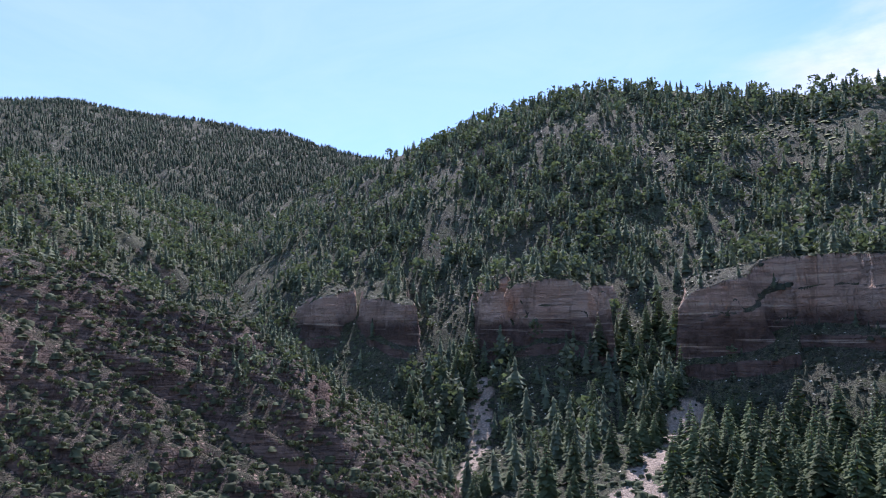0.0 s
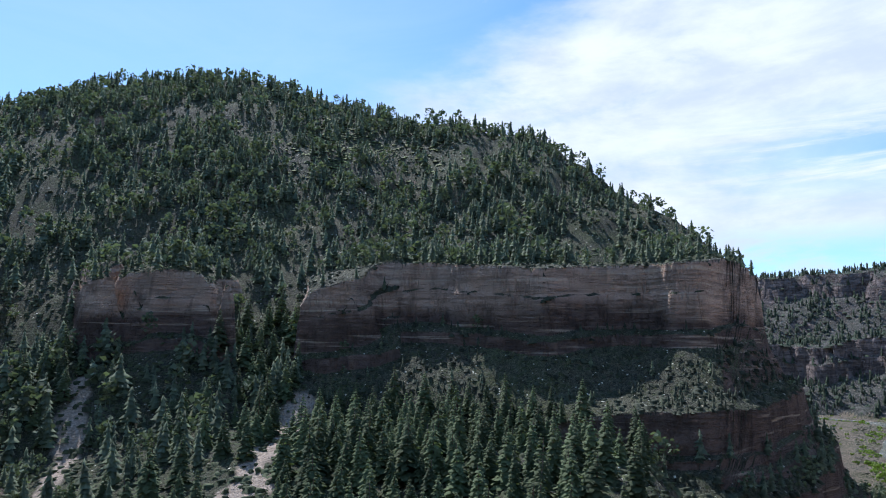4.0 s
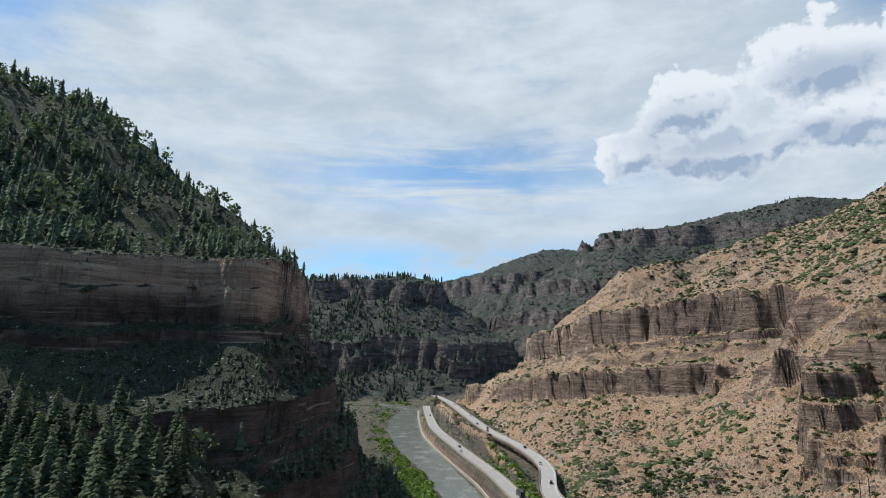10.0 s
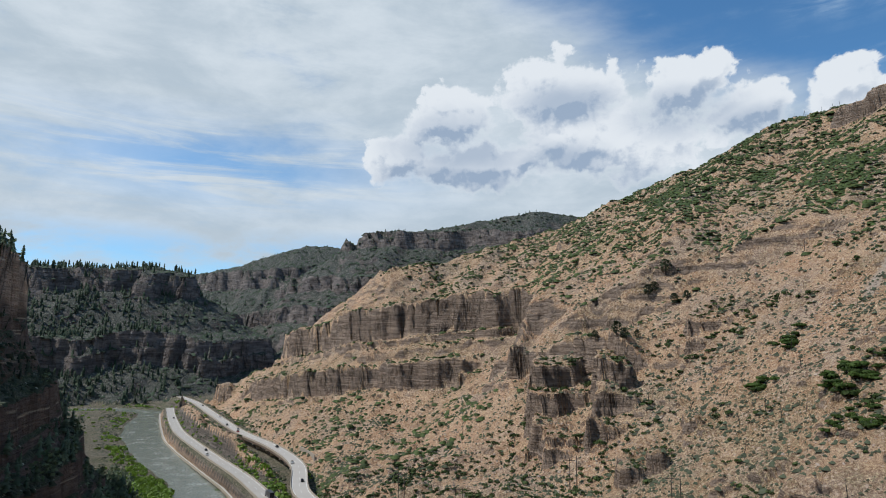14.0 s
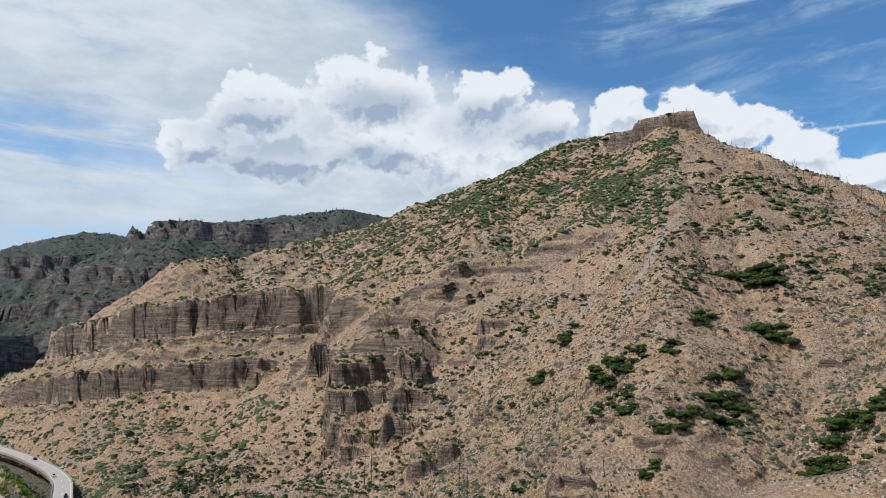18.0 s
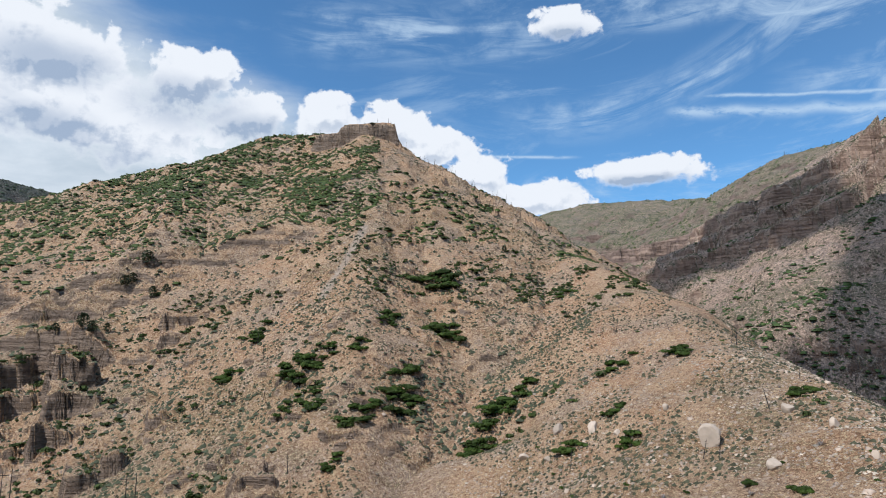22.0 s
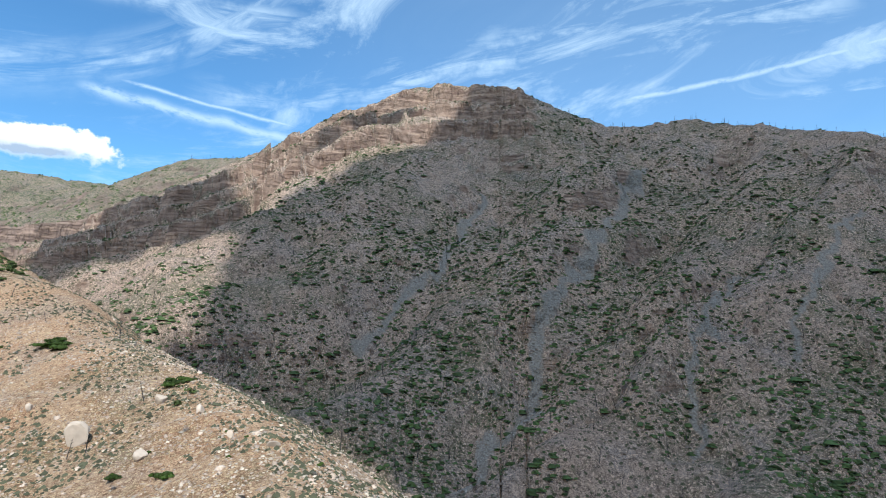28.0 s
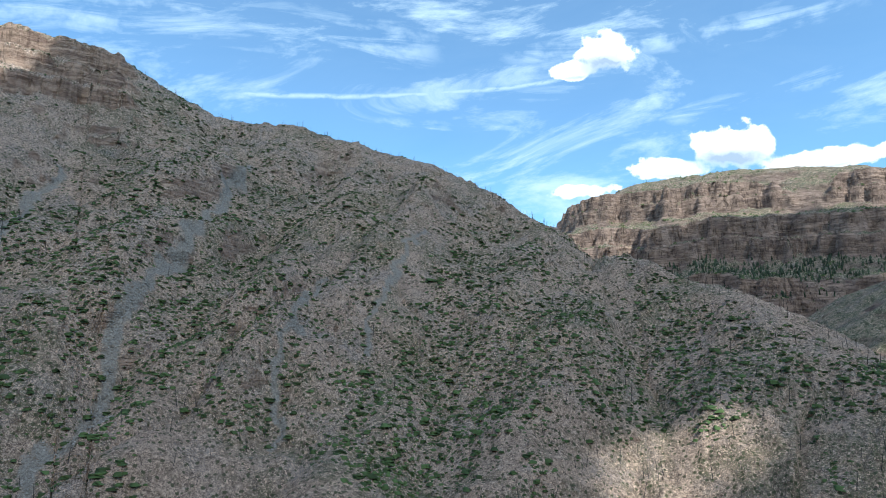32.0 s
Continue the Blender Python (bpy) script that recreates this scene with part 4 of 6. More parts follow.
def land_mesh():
    """One sheet of ground: rings and rays about the camera's spot, the finer the steeper, the nearer and the more in
    view from there the ground is.
    """
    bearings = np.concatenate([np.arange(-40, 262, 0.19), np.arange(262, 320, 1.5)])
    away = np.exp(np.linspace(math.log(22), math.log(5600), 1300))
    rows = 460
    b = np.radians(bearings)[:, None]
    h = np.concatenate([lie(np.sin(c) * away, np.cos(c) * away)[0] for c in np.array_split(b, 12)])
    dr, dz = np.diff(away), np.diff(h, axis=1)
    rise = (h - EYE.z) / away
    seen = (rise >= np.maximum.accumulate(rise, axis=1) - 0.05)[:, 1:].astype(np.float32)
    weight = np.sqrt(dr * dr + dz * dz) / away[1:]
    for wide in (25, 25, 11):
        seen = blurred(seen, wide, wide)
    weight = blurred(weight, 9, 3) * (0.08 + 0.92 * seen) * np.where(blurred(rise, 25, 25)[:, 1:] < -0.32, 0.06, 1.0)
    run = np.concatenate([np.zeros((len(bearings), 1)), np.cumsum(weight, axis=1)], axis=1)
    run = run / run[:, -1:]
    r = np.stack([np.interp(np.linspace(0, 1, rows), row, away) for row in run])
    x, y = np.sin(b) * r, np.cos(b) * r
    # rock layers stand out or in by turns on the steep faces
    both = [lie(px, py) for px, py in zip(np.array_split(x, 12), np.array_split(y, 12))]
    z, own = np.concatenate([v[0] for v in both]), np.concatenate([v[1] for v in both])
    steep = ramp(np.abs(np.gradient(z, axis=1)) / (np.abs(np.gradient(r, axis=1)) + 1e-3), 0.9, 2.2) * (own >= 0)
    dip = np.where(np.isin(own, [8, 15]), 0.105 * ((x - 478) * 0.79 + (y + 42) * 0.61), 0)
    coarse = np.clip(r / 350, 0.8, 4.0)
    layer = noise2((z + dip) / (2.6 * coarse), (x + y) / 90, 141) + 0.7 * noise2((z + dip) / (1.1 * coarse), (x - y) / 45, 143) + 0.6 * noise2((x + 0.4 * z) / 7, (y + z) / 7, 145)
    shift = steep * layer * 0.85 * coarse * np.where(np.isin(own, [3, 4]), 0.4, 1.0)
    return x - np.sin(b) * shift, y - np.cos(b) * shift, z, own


CHUTES = [(flat([(206.5, 690), (204.7, 630), (201.2, 498), (198.6, 438), (197.1, 399), (195.6, 350), (192.6, 325), (190, 290)], 0), 4.2),
          (flat([(213, 480), (211.5, 420), (210.0, 370), (209.0, 330)], 0), 2.2),
          (flat([(192.0, 640), (190.6, 606), (187.5, 489), (183.5, 458), (181, 430)], 0), 3.2),
          (flat([(129.8, 402), (128.0, 358), (126.3, 338)], 0), 2.6), (flat([(222, 560), (219, 470), (217, 400)], 0), 2.0),
          (flat([(20.5, 305), (18.4, 250), (16.3, 215)], 0), 7.0), (flat([(4.0, 330), (2.6, 285), (1.5, 250)], 0), 5.0)]


RAVINES = [(flat([(203, 800), (197, 690), (191.5, 600), (186.5, 520), (181.5, 450), (176.5, 390), (170, 335)], 0), 34.0, 62.0),
           (flat([(213, 720), (208.5, 580), (204.7, 480), (201.2, 410), (198.0, 350), (193, 300)], 0), 20.0, 30.0),
           (flat([(228, 640), (226, 540), (224, 450), (222.5, 370), (220, 300)], 0), 24.0, 34.0)]
GULLIES = [flat(g, 0) for g in ([(224, 610), (221, 520), (217, 420), (214, 330), (211, 270)], [(234, 560), (232, 480), (229, 400), (226, 320)], [(179, 700), (176, 560), (173, 440), (171, 380)],
                                [(206.5, 560), (205.4, 470), (204.0, 400), (203, 330)], [(195, 640), (193, 540), (191, 450), (189, 370)])]


def scree_share(x, y):
    """1 on the bare stone chutes, 0 elsewhere."""
    share = np.zeros(x.shape, np.float32)
    wob = 3.5 * fbm(x / 14, y / 14, 3, 71)
    for pts, wide in CHUTES:
        d = near_line(x + wob, y - wob, pts)
        np.maximum(share, 1 - ramp(d, wide * 0.7, wide * 1.25), out=share)
    return share


def sheet(name, verts, quads, material):
    used = np.unique(quads)
    back = np.zeros(len(verts), np.int64)
    back[used] = np.arange(len(used))
    me = bpy.data.meshes.new(name)
    me.vertices.add(len(used))
    me.vertices.foreach_set("co", verts[used].astype(np.float32).ravel())
    me.loops.add(quads.size)
    me.loops.foreach_set("vertex_index", back[quads].astype(np.int32).ravel())
    me.polygons.add(len(quads))
    me.polygons.foreach_set("loop_start", np.arange(0, quads.size, quads.shape[1], dtype=np.int32))
    me.polygons.foreach_set("use_smooth", np.ones(len(quads), bool))
    me.update(calc_edges=True)
    me.attributes.new("scree", 'FLOAT', 'POINT').data.foreach_set("value", SCREE[used])
    me.materials.append(material)
    return new(name, me)


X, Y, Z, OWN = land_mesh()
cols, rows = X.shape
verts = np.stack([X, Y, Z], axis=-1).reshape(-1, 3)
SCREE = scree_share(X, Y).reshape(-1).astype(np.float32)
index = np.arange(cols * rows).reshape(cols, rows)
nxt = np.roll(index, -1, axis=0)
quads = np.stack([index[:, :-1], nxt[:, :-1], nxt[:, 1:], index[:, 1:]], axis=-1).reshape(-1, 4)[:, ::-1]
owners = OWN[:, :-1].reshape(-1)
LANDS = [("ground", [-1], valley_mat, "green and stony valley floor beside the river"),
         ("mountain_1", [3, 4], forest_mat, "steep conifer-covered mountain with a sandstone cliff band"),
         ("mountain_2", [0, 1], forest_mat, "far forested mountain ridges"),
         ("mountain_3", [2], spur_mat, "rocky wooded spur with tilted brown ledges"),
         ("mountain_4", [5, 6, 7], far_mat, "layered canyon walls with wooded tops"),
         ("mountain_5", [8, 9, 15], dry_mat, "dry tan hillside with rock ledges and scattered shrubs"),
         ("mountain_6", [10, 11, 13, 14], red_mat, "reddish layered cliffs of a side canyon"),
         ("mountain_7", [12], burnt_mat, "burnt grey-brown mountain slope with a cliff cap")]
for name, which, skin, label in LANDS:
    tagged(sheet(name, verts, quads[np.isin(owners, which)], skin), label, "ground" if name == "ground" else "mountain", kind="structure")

# ---- river, highway, vehicles, power line ----
def part(name, bm, material, parent=None, label=""):
    me = bpy.data.meshes.new(name)
    bm.to_mesh(me)
    bm.free()
    me.materials.append(material)
    ob = new(name, me)
    ob.parent = parent
    return tagged(ob, label)


def box(bm, size, m, taper=1.0, bevel=0.0):
    made = bmesh.ops.create_cube(bm, size=1.0, matrix=Matrix.Diagonal((*size, 1)))["verts"]
    for v in made:
        if v.co.z > 0:
            v.co.x *= taper
            v.co.y *= taper
    if bevel:
        edges = list({e for v in made for e in v.link_edges})
        made = bmesh.ops.bevel(bm, geom=edges, offset=bevel, segments=2, affect='EDGES')["verts"]
    bmesh.ops.transform(bm, matrix=m, verts=made)
    return bm


def rod(bm, a, b, r1, r2, sides=6):
    a, b = Vector(a), Vector(b)
    m = Matrix.Translation((a + b) / 2) @ (b - a).to_track_quat('Z', 'Y').to_matrix().to_4x4()
    bmesh.ops.create_cone(bm, cap_ends=True, segments=sides, radius1=r1, radius2=r2, depth=(b - a).length, matrix=m)
    return bm


def smooth_line(pts, step=6.0):
    """A soft curve through the places, in even steps."""
    p = np.concatenate([[2 * pts[0] - pts[1]], pts, [2 * pts[-1] - pts[-2]]])
    out = []
    for a, b, c, d in zip(p[:-3], p[1:-2], p[2:-1], p[3:]):
        k = max(2, int(np.hypot(*(c - b)[:2]) / step))
        for t in np.arange(k) / k:
            out.append(0.5 * (2 * b + (c - a) * t + (2 * a - 5 * b + 4 * c - d) * t * t + (3 * b - a - 3 * c + d) * t ** 3))
    return np.array(out + [pts[-1]])


def sideways(curve):
    t = np.gradient(curve[:, :2], axis=0)
    t /= np.hypot(t[:, 0], t[:, 1])[:, None]
    return np.stack([-t[:, 1], t[:, 0]], axis=1)


def ribbon(curve, profile):
    """Sweeps a closed cross profile of (sideways, up) along a curve."""
    bm, n = bmesh.new(), sideways(curve)
    rings = [[bm.verts.new((c[0] + s * q[0], c[1] + s * q[1], c[2] + u)) for s, u in profile] for c, q in zip(curve, n)]
    for r0, r1 in zip(rings[:-1], rings[1:]):
        for k in range(len(profile)):
            bm.faces.new((r0[k], r0[k - 1], r1[k - 1], r1[k]))
    bm.faces.new(rings[0])
    bm.faces.new(rings[-1][::-1])
    bmesh.ops.recalc_face_normals(bm, faces=bm.faces)
    return bm


def rect(a, b, low, high):
    return [(a, low), (b, low), (b, high), (a, high)]


river_curve = smooth_line(RIVER, 8.0)
water = part("water", ribbon(river_curve, [(-32, -0.5), (32, -0.5), (32, 0.0), (8, 0.0), (-8, 0.0), (-32, 0.0)]), water_mat)
tagged(water, "grey-green river with pale riffles between stony banks", "river", kind="structure")

lower = smooth_line(LOWER_ROAD, 6.0)
upper = smooth_line(UPPER_ROAD, 6.0)


def highway(name, curve, label, wide=4.8):
    road = tagged(new(name), label, "road", kind="structure")
    part("deck", ribbon(curve, rect(-wide, wide, -0.55, 0.0)), concrete_mat, road)
    for s in (-1, 1):
        wall = [(s * wide, -0.6), (s * (wide + 0.45), -0.6), (s * (wide + 0.32), 0.95), (s * (wide + 0.12), 0.95)]
        part("barrier", ribbon(curve, wall), barrier_mat, road)
        part("edge_line", ribbon(curve, rect(s * 4.1 - 0.1, s * 4.1 + 0.1, -0.02, 0.012)), paint_mat, road)
    for k in range(4, len(curve) - 2, 3):
        if np.hypot(*curve[k][:2]) > 330:
            part("lane_dash", ribbon(curve[k:k + 2], rect(-0.09, 0.09, -0.02, 0.012)), paint_mat, road)
    return road


lower_road = highway("road_1", lower, "pale concrete highway carriageway along the river bank")
upper_road = highway("road_2", upper, "pale concrete highway carriageway raised on a viaduct")
away_u = np.hypot(upper[:, 0], upper[:, 1])
span_u = upper[(away_u > 365) & (away_u < 690) & (upper[:, 0] > 0)]
part("girder", ribbon(span_u, rect(-4.6, -3.4, -2.4, -0.56)), girder_mat, upper_road, "rust-brown bridge girder")
part("girder", ribbon(span_u, rect(3.4, 4.6, -2.4, -0.56)), girder_mat, upper_road, "rust-brown bridge girder")
for c, q in list(zip(span_u, sideways(span_u)))[3::7]:
    ground = float(height(c[0], c[1])[0][0])
    bm = bmesh.new()
    turn = math.atan2(q[1], q[0])
    box(bm, (2.6, 1.6, c[2] - 2.9 - ground + 1.5), pose(c[0], c[1], (c[2] - 2.9 + ground - 1.5) / 2, 0, 0, math.degrees(turn)))
    box(bm, (10.0, 1.9, 1.1), pose(c[0], c[1], c[2] - 2.9, 0, 0, math.degrees(turn)), bevel=0.15)
    part("pier", bm, barrier_mat, upper_road, "concrete bridge pier")
# bicycle path below the lower carriageway
near = lower[(lower[:, 0] > 0) & (np.hypot(lower[:, 0], lower[:, 1]) > 330)]
side = sideways(near)
toward = np.sign(((river_curve[np.argmin(np.hypot(*(river_curve[:, :2] - near[len(near) // 2, :2]).T))][:2] - near[len(near) // 2, :2]) * side[len(near) // 2]).sum())
path_line = near.copy()
path_line[:, :2] += side * toward * 11.5
path_line[:, 2] = [float(v) + 0.35 for v in height(path_line[:, 0], path_line[:, 1])[0]]
path_line[:, 2] = np.convolve(np.pad(path_line[:, 2], 5, mode='edge'), np.ones(11) / 11, 'valid') + 0.3
bike = tagged(new("path"), "narrow pale concrete path between road and river", "path", kind="structure")
part("surface", ribbon(path_line, rect(-1.4, 1.4, -1.2, 0.0)), concrete_mat, bike)
part("low_wall", ribbon(path_line, rect(toward * 1.45, toward * 1.7, -1.2, 0.8)), barrier_mat, bike)
# retaining wall beside the viaduct
k0 = int(np.argmin(np.abs(away_u - 500)))
wall_line = upper[k0 - 5:k0 + 3].copy()
wall_line[:, :2] -= sideways(upper)[k0 - 5:k0 + 3] * toward * 17
wall_line[:, 2] = height(wall_line[:, 0], wall_line[:, 1])[0].mean()
tagged(part("retaining_wall", ribbon(wall_line, rect(-0.3, 0.3, -2.0, 3.0)), barrier_mat), "low tan concrete retaining wall on the slope", "wall", kind="structure")


def vehicle(kind, paint):
    """A car, or a lorry with a box body; nose towards +x."""
    thing = tagged(new(kind), {"car": "small passenger car on the highway", "truck": "lorry with a boxy trailer on the highway"}[kind], kind, "vehicles on the highway")
    if kind == "car":
        bm = bmesh.new()
        box(bm, (4.5, 1.8, 0.75), pose(0, 0, 0.68), 0.94, 0.12)
        part("body", bm, paint, thing)
        bm = bmesh.new()
        box(bm, (2.5, 1.62, 0.62), pose(-0.2, 0, 1.32), 0.76, 0.1)
        part("cabin", bm, glass_mat, thing, "dark glazed cabin")
        spots, r = ((1.4, 0.8), (1.4, -0.8), (-1.4, 0.8), (-1.4, -0.8)), 0.33
    else:
        bm = bmesh.new()
        box(bm, (9.5, 2.5, 2.8), pose(-1.8, 0, 2.5), 1.0, 0.06)
        part("trailer", bm, paint, thing)
        bm = bmesh.new()
        box(bm, (2.4, 2.4, 2.4), pose(4.5, 0, 1.9), 0.9, 0.15)
        part("cab", bm, CAR_PAINTS[2], thing)
        spots, r = ((4.5, 1.0), (4.5, -1.0), (-3.6, 1.0), (-3.6, -1.0), (-5.0, 1.0), (-5.0, -1.0)), 0.5
    for x, y in spots:
        bm = bmesh.new()
        rod(bm, (x, y - 0.13, r), (x, y + 0.13, r), r, r, 14)
        part("wheel", bm, tyre_mat, thing)
    return thing


def put_vehicle(kind, paint, curve, away_at, lane, forward):
    far = np.hypot(curve[:, 0], curve[:, 1])
    ok = curve[:, 0] > 0
    k = int(np.argmin(np.where(ok, np.abs(far - away_at), 1e9)))
    q, c = sideways(curve)[k], curve[k]
    turn = math.degrees(math.atan2(-q[0], q[1])) + (0 if forward else 180)
    thing = vehicle(kind, paint)
    thing.matrix_world = pose(c[0] + q[0] * lane, c[1] + q[1] * lane, c[2] + 0.01, 0, 0, turn)


for kind, paint, away_at, lane in (("car", 1, 412, 1.8), ("car", 0, 470, -2.4), ("car", 1, 545, 2.2), ("car", 3, 640, -2.0), ("car", 2, 655, 2.0), ("car", 1, 690, -1.8), ("car", 0, 760, 2.0), ("car", 1, 900, 1.8)):
    put_vehicle(kind, CAR_PAINTS[paint], upper, away_at, lane, True)
for kind, paint, away_at, lane in (("car", 1, 585, 1.8), ("car", 0, 560, -2.2), ("truck", 1, 404, 1.8), ("car", 1, 830, 1.8)):
    put_vehicle(kind, CAR_PAINTS[paint], lower, away_at, lane, False)


def power_pole(x, y, tall, arm, turn):
    z = float(height(x, y)[0][0])
    thing = tagged(new("utility_pole"), "dark wooden power-line pole on the dry slope", "utility pole", "poles of the power line")
    bm = rod(bmesh.new(), (0, 0, -1.0), (0, 0, tall), 0.2, 0.13, 8)
    part("pole", bm, pole_mat, thing)
    if arm:
        bm = box(bmesh.new(), (4.6, 0.16, 0.22), pose(0, 0, tall - 1.2))
        part("crossarm", bm, pole_mat, thing)
        for off in (-2.0, 0.4, 2.0):
            part("insulator", rod(bmesh.new(), (off, 0, tall - 1.1), (off, 0, tall - 0.7), 0.09, 0.05, 6), grey_wood_mat, thing)
    thing.matrix_world = pose(x, y, z, 0, 0, turn)
    return Vector((x, y, z + tall - 0.8))


tops = []
for b, a in ((89.1, 335), (94.05, 283), (103.8, 301), (112, 249)):
    x, y, _ = at(b, a, 0)
    off = Vector((math.cos(radians(b)), -math.sin(radians(b)), 0)) * 1.5
    first = power_pole(x - off.x, y - off.y, 14.5, True, -b)
    power_pole(x + off.x, y + off.y, 13.5, False, -b)
    tops.append(first)
for a, b in zip(tops[:-1], tops[1:]):
    for lift in (0.0, 0.5):
        curve = bpy.data.curves.new("power_line", 'CURVE')
        curve.dimensions, curve.bevel_depth = '3D', 0.03
        sp = curve.splines.new('POLY')
        sp.points.add(10)
        for k, pt in enumerate(sp.points):
            t = k / 10
            q = a.lerp(b, t)
            pt.co = (q.x + lift, q.y, q.z - 7.0 * t * (1 - t) + lift, 1)
        curve.materials.append(wire_mat)
        tagged(new("power_line", curve), "thin sagging wire between utility poles", "cable", "wires of the power line")

# ---- trees, shrubs, snags, stones ----
rng = np.random.default_rng(7)


def mesh_of(name, verts, faces, material):
    me = bpy.data.meshes.new(name)
    me.from_pydata([tuple(v) for v in verts], [], [tuple(int(i) for i in f) for f in faces])
    me.materials.append(material)
    return me


def tri_mesh(name, verts, tris, material):
    me = bpy.data.meshes.new(name)
    me.vertices.add(len(verts))
    me.vertices.foreach_set("co", np.ascontiguousarray(verts, np.float32).ravel())
    me.loops.add(tris.size)
    me.loops.foreach_set("vertex_index", np.ascontiguousarray(tris, np.int32).ravel())
    me.polygons.add(len(tris))
    me.polygons.foreach_set("loop_start", np.arange(0, tris.size, 3, dtype=np.int32))
    me.update(calc_edges=True)
    me.materials.append(material)
    return me


def spread(templates, places, sizes, turns, lean=None):
    """Copies small templates (verts, tris) to many places, in one pair of arrays."""
    out_v, out_t, base = [], [], 0
    pick = rng.integers(0, len(templates), len(places))
    for k, (tv, tt) in enumerate(templates):
        w = np.nonzero(pick == k)[0]
        if not len(w):
            continue
        c, s = np.cos(turns[w])[:, None], np.sin(turns[w])[:, None]
        sx, sz = sizes[w, 0][:, None], sizes[w, 1][:, None]
        x = (tv[:, 0] * c - tv[:, 1] * s) * sx
        y = (tv[:, 0] * s + tv[:, 1] * c) * sx
        z = tv[:, 2] * sz
        if lean is not None:
            x, y = x + lean[w, 0][:, None] * z, y + lean[w, 1][:, None] * z
        v = np.stack([x + places[w, 0][:, None], y + places[w, 1][:, None], z + places[w, 2][:, None]], axis=-1).reshape(-1, 3)
        t = (tt[None] + (np.arange(len(w)) * len(tv))[:, None, None] + base).reshape(-1, 3)
        out_v.append(v), out_t.append(t)
        base += len(v)
    return np.concatenate(out_v), np.concatenate(out_t)


def fir_tiers(tiers, points, seed):
    """Stacked ragged skirts that overlap, one metre tall in all; the lowest may hang bare of some boughs."""
    r = np.random.default_rng(seed)
    V, T = [], []
    slim, belly = r.uniform(0.16, 0.22), r.uniform(0.6, 0.95)
    for k in range(tiers):
        f = k / tiers
        low = 0.06 + 0.88 * f
        tip = min(1.0, low + 1.9 / tiers * (1 - 0.4 * f))
        rad = slim * (1 - f) ** belly + 0.014
        if k == 0:
            rad *= 0.8
        b = len(V)
        V.append((r.normal(0, 0.008), r.normal(0, 0.008), tip))
        for j in range(points):
            a = 2 * np.pi * (j + r.uniform(-0.35, 0.35) + 0.5 * k) / points
            q = rad * (1.2 if j % 2 else 0.55) * r.uniform(0.6, 1.25)
            V.append((q * np.cos(a), q * np.sin(a), low + r.uniform(-0.025, 0.025) + (0.0 if j % 2 else 0.03)))
        T += [(b, b + 1 + j, b + 1 + (j + 1) % points) for j in range(points)]
    b = len(V)
    for j in range(3):
        a = 2 * np.pi * j / 3
        V.append((0.012 * np.cos(a), 0.012 * np.sin(a), -0.06))
    V.append((0, 0, 0.4))
    T += [(b + j, b + (j + 1) % 3, b + 3) for j in range(3)]
    return np.array(V), np.array(T)


def pine_top(seed, leaves=34):
    """A loose rounded conifer crown on a short bare stem, one metre tall in all."""
    r = np.random.default_rng(seed)
    V, T = [], []
    for _ in range(leaves):
        f = r.uniform(0, 1) ** 0.8
        a, q = r.uniform(0, 6.28), (0.27 * math.sqrt(max(0.0, 1 - (2 * f - 0.75) ** 2 / 1.6)) + 0.02) * r.uniform(0.35, 1.1)
        p = np.array((q * math.cos(a), q * math.sin(a), 0.24 + 0.74 * f))
        u = r.normal(size=3)
        u /= np.linalg.norm(u)
        w = np.cross(u, r.normal(size=3))
        w /= np.linalg.norm(w)
        size = r.uniform(0.06, 0.11) * (34 / leaves) ** 0.3
        b = len(V)
        V += [p - u * size, p + w * size, p + u * size, p - w * size]
        T += [(b, b + 1, b + 2), (b, b + 2, b + 3)]
    b = len(V)
    V += [(0.016, 0, -0.06), (-0.01, 0.014, -0.06), (-0.01, -0.014, -0.06), (0, 0, 0.7)]
    T += [(b, b + 1, b + 3), (b + 1, b + 2, b + 3), (b + 2, b, b + 3)]
    return np.array(V), np.array(T)


def fir_crown(seed):
    """Whorls of drooping feathered boughs with gaps between, one metre tall in all."""
    r = np.random.default_rng(seed)
    V, T = [], []
    slim = r.uniform(0.21, 0.28)
    whorls = 19
    for k in range(whorls):
        f = k / (whorls - 1)
        z = 0.08 + 0.89 * f
        for j in range(7 if f < 0.75 else 5):
            if r.random() < 0.10:
                continue
            a = 2 * np.pi * (j / 7 + 0.37 * k) + r.uniform(-0.3, 0.3)
            n = slim * (1 - f) ** 0.8 * r.uniform(0.7, 1.15) + 0.014
            d, s = np.array((np.cos(a), np.sin(a), 0)), np.array((-np.sin(a), np.cos(a), 0))
            drop, wide = r.uniform(0.12, 0.38) * n + 0.006, n * r.uniform(0.24, 0.36) + 0.004
            b = len(V)
            root = np.array((0, 0, z))
            mid, tip = root + d * n * 0.55 + (0, 0, -drop * 0.3), root + d * n + (0, 0, -drop)
            V += [root + (0, 0, 0.012), mid + s * wide, mid - s * wide, tip, mid + (0, 0, 0.016), mid + s * wide * 0.4 - (0, 0, 0.02), tip + s * wide * 0.5 + d * -0.2 * n]
            T += [(b, b + 1, b + 4), (b, b + 4, b + 2), (b + 1, b + 6, b + 4), (b + 4, b + 3, b + 2), (b + 6, b + 3, b + 4), (b, b + 5, b + 3)]
    return np.array(V), np.array(T)


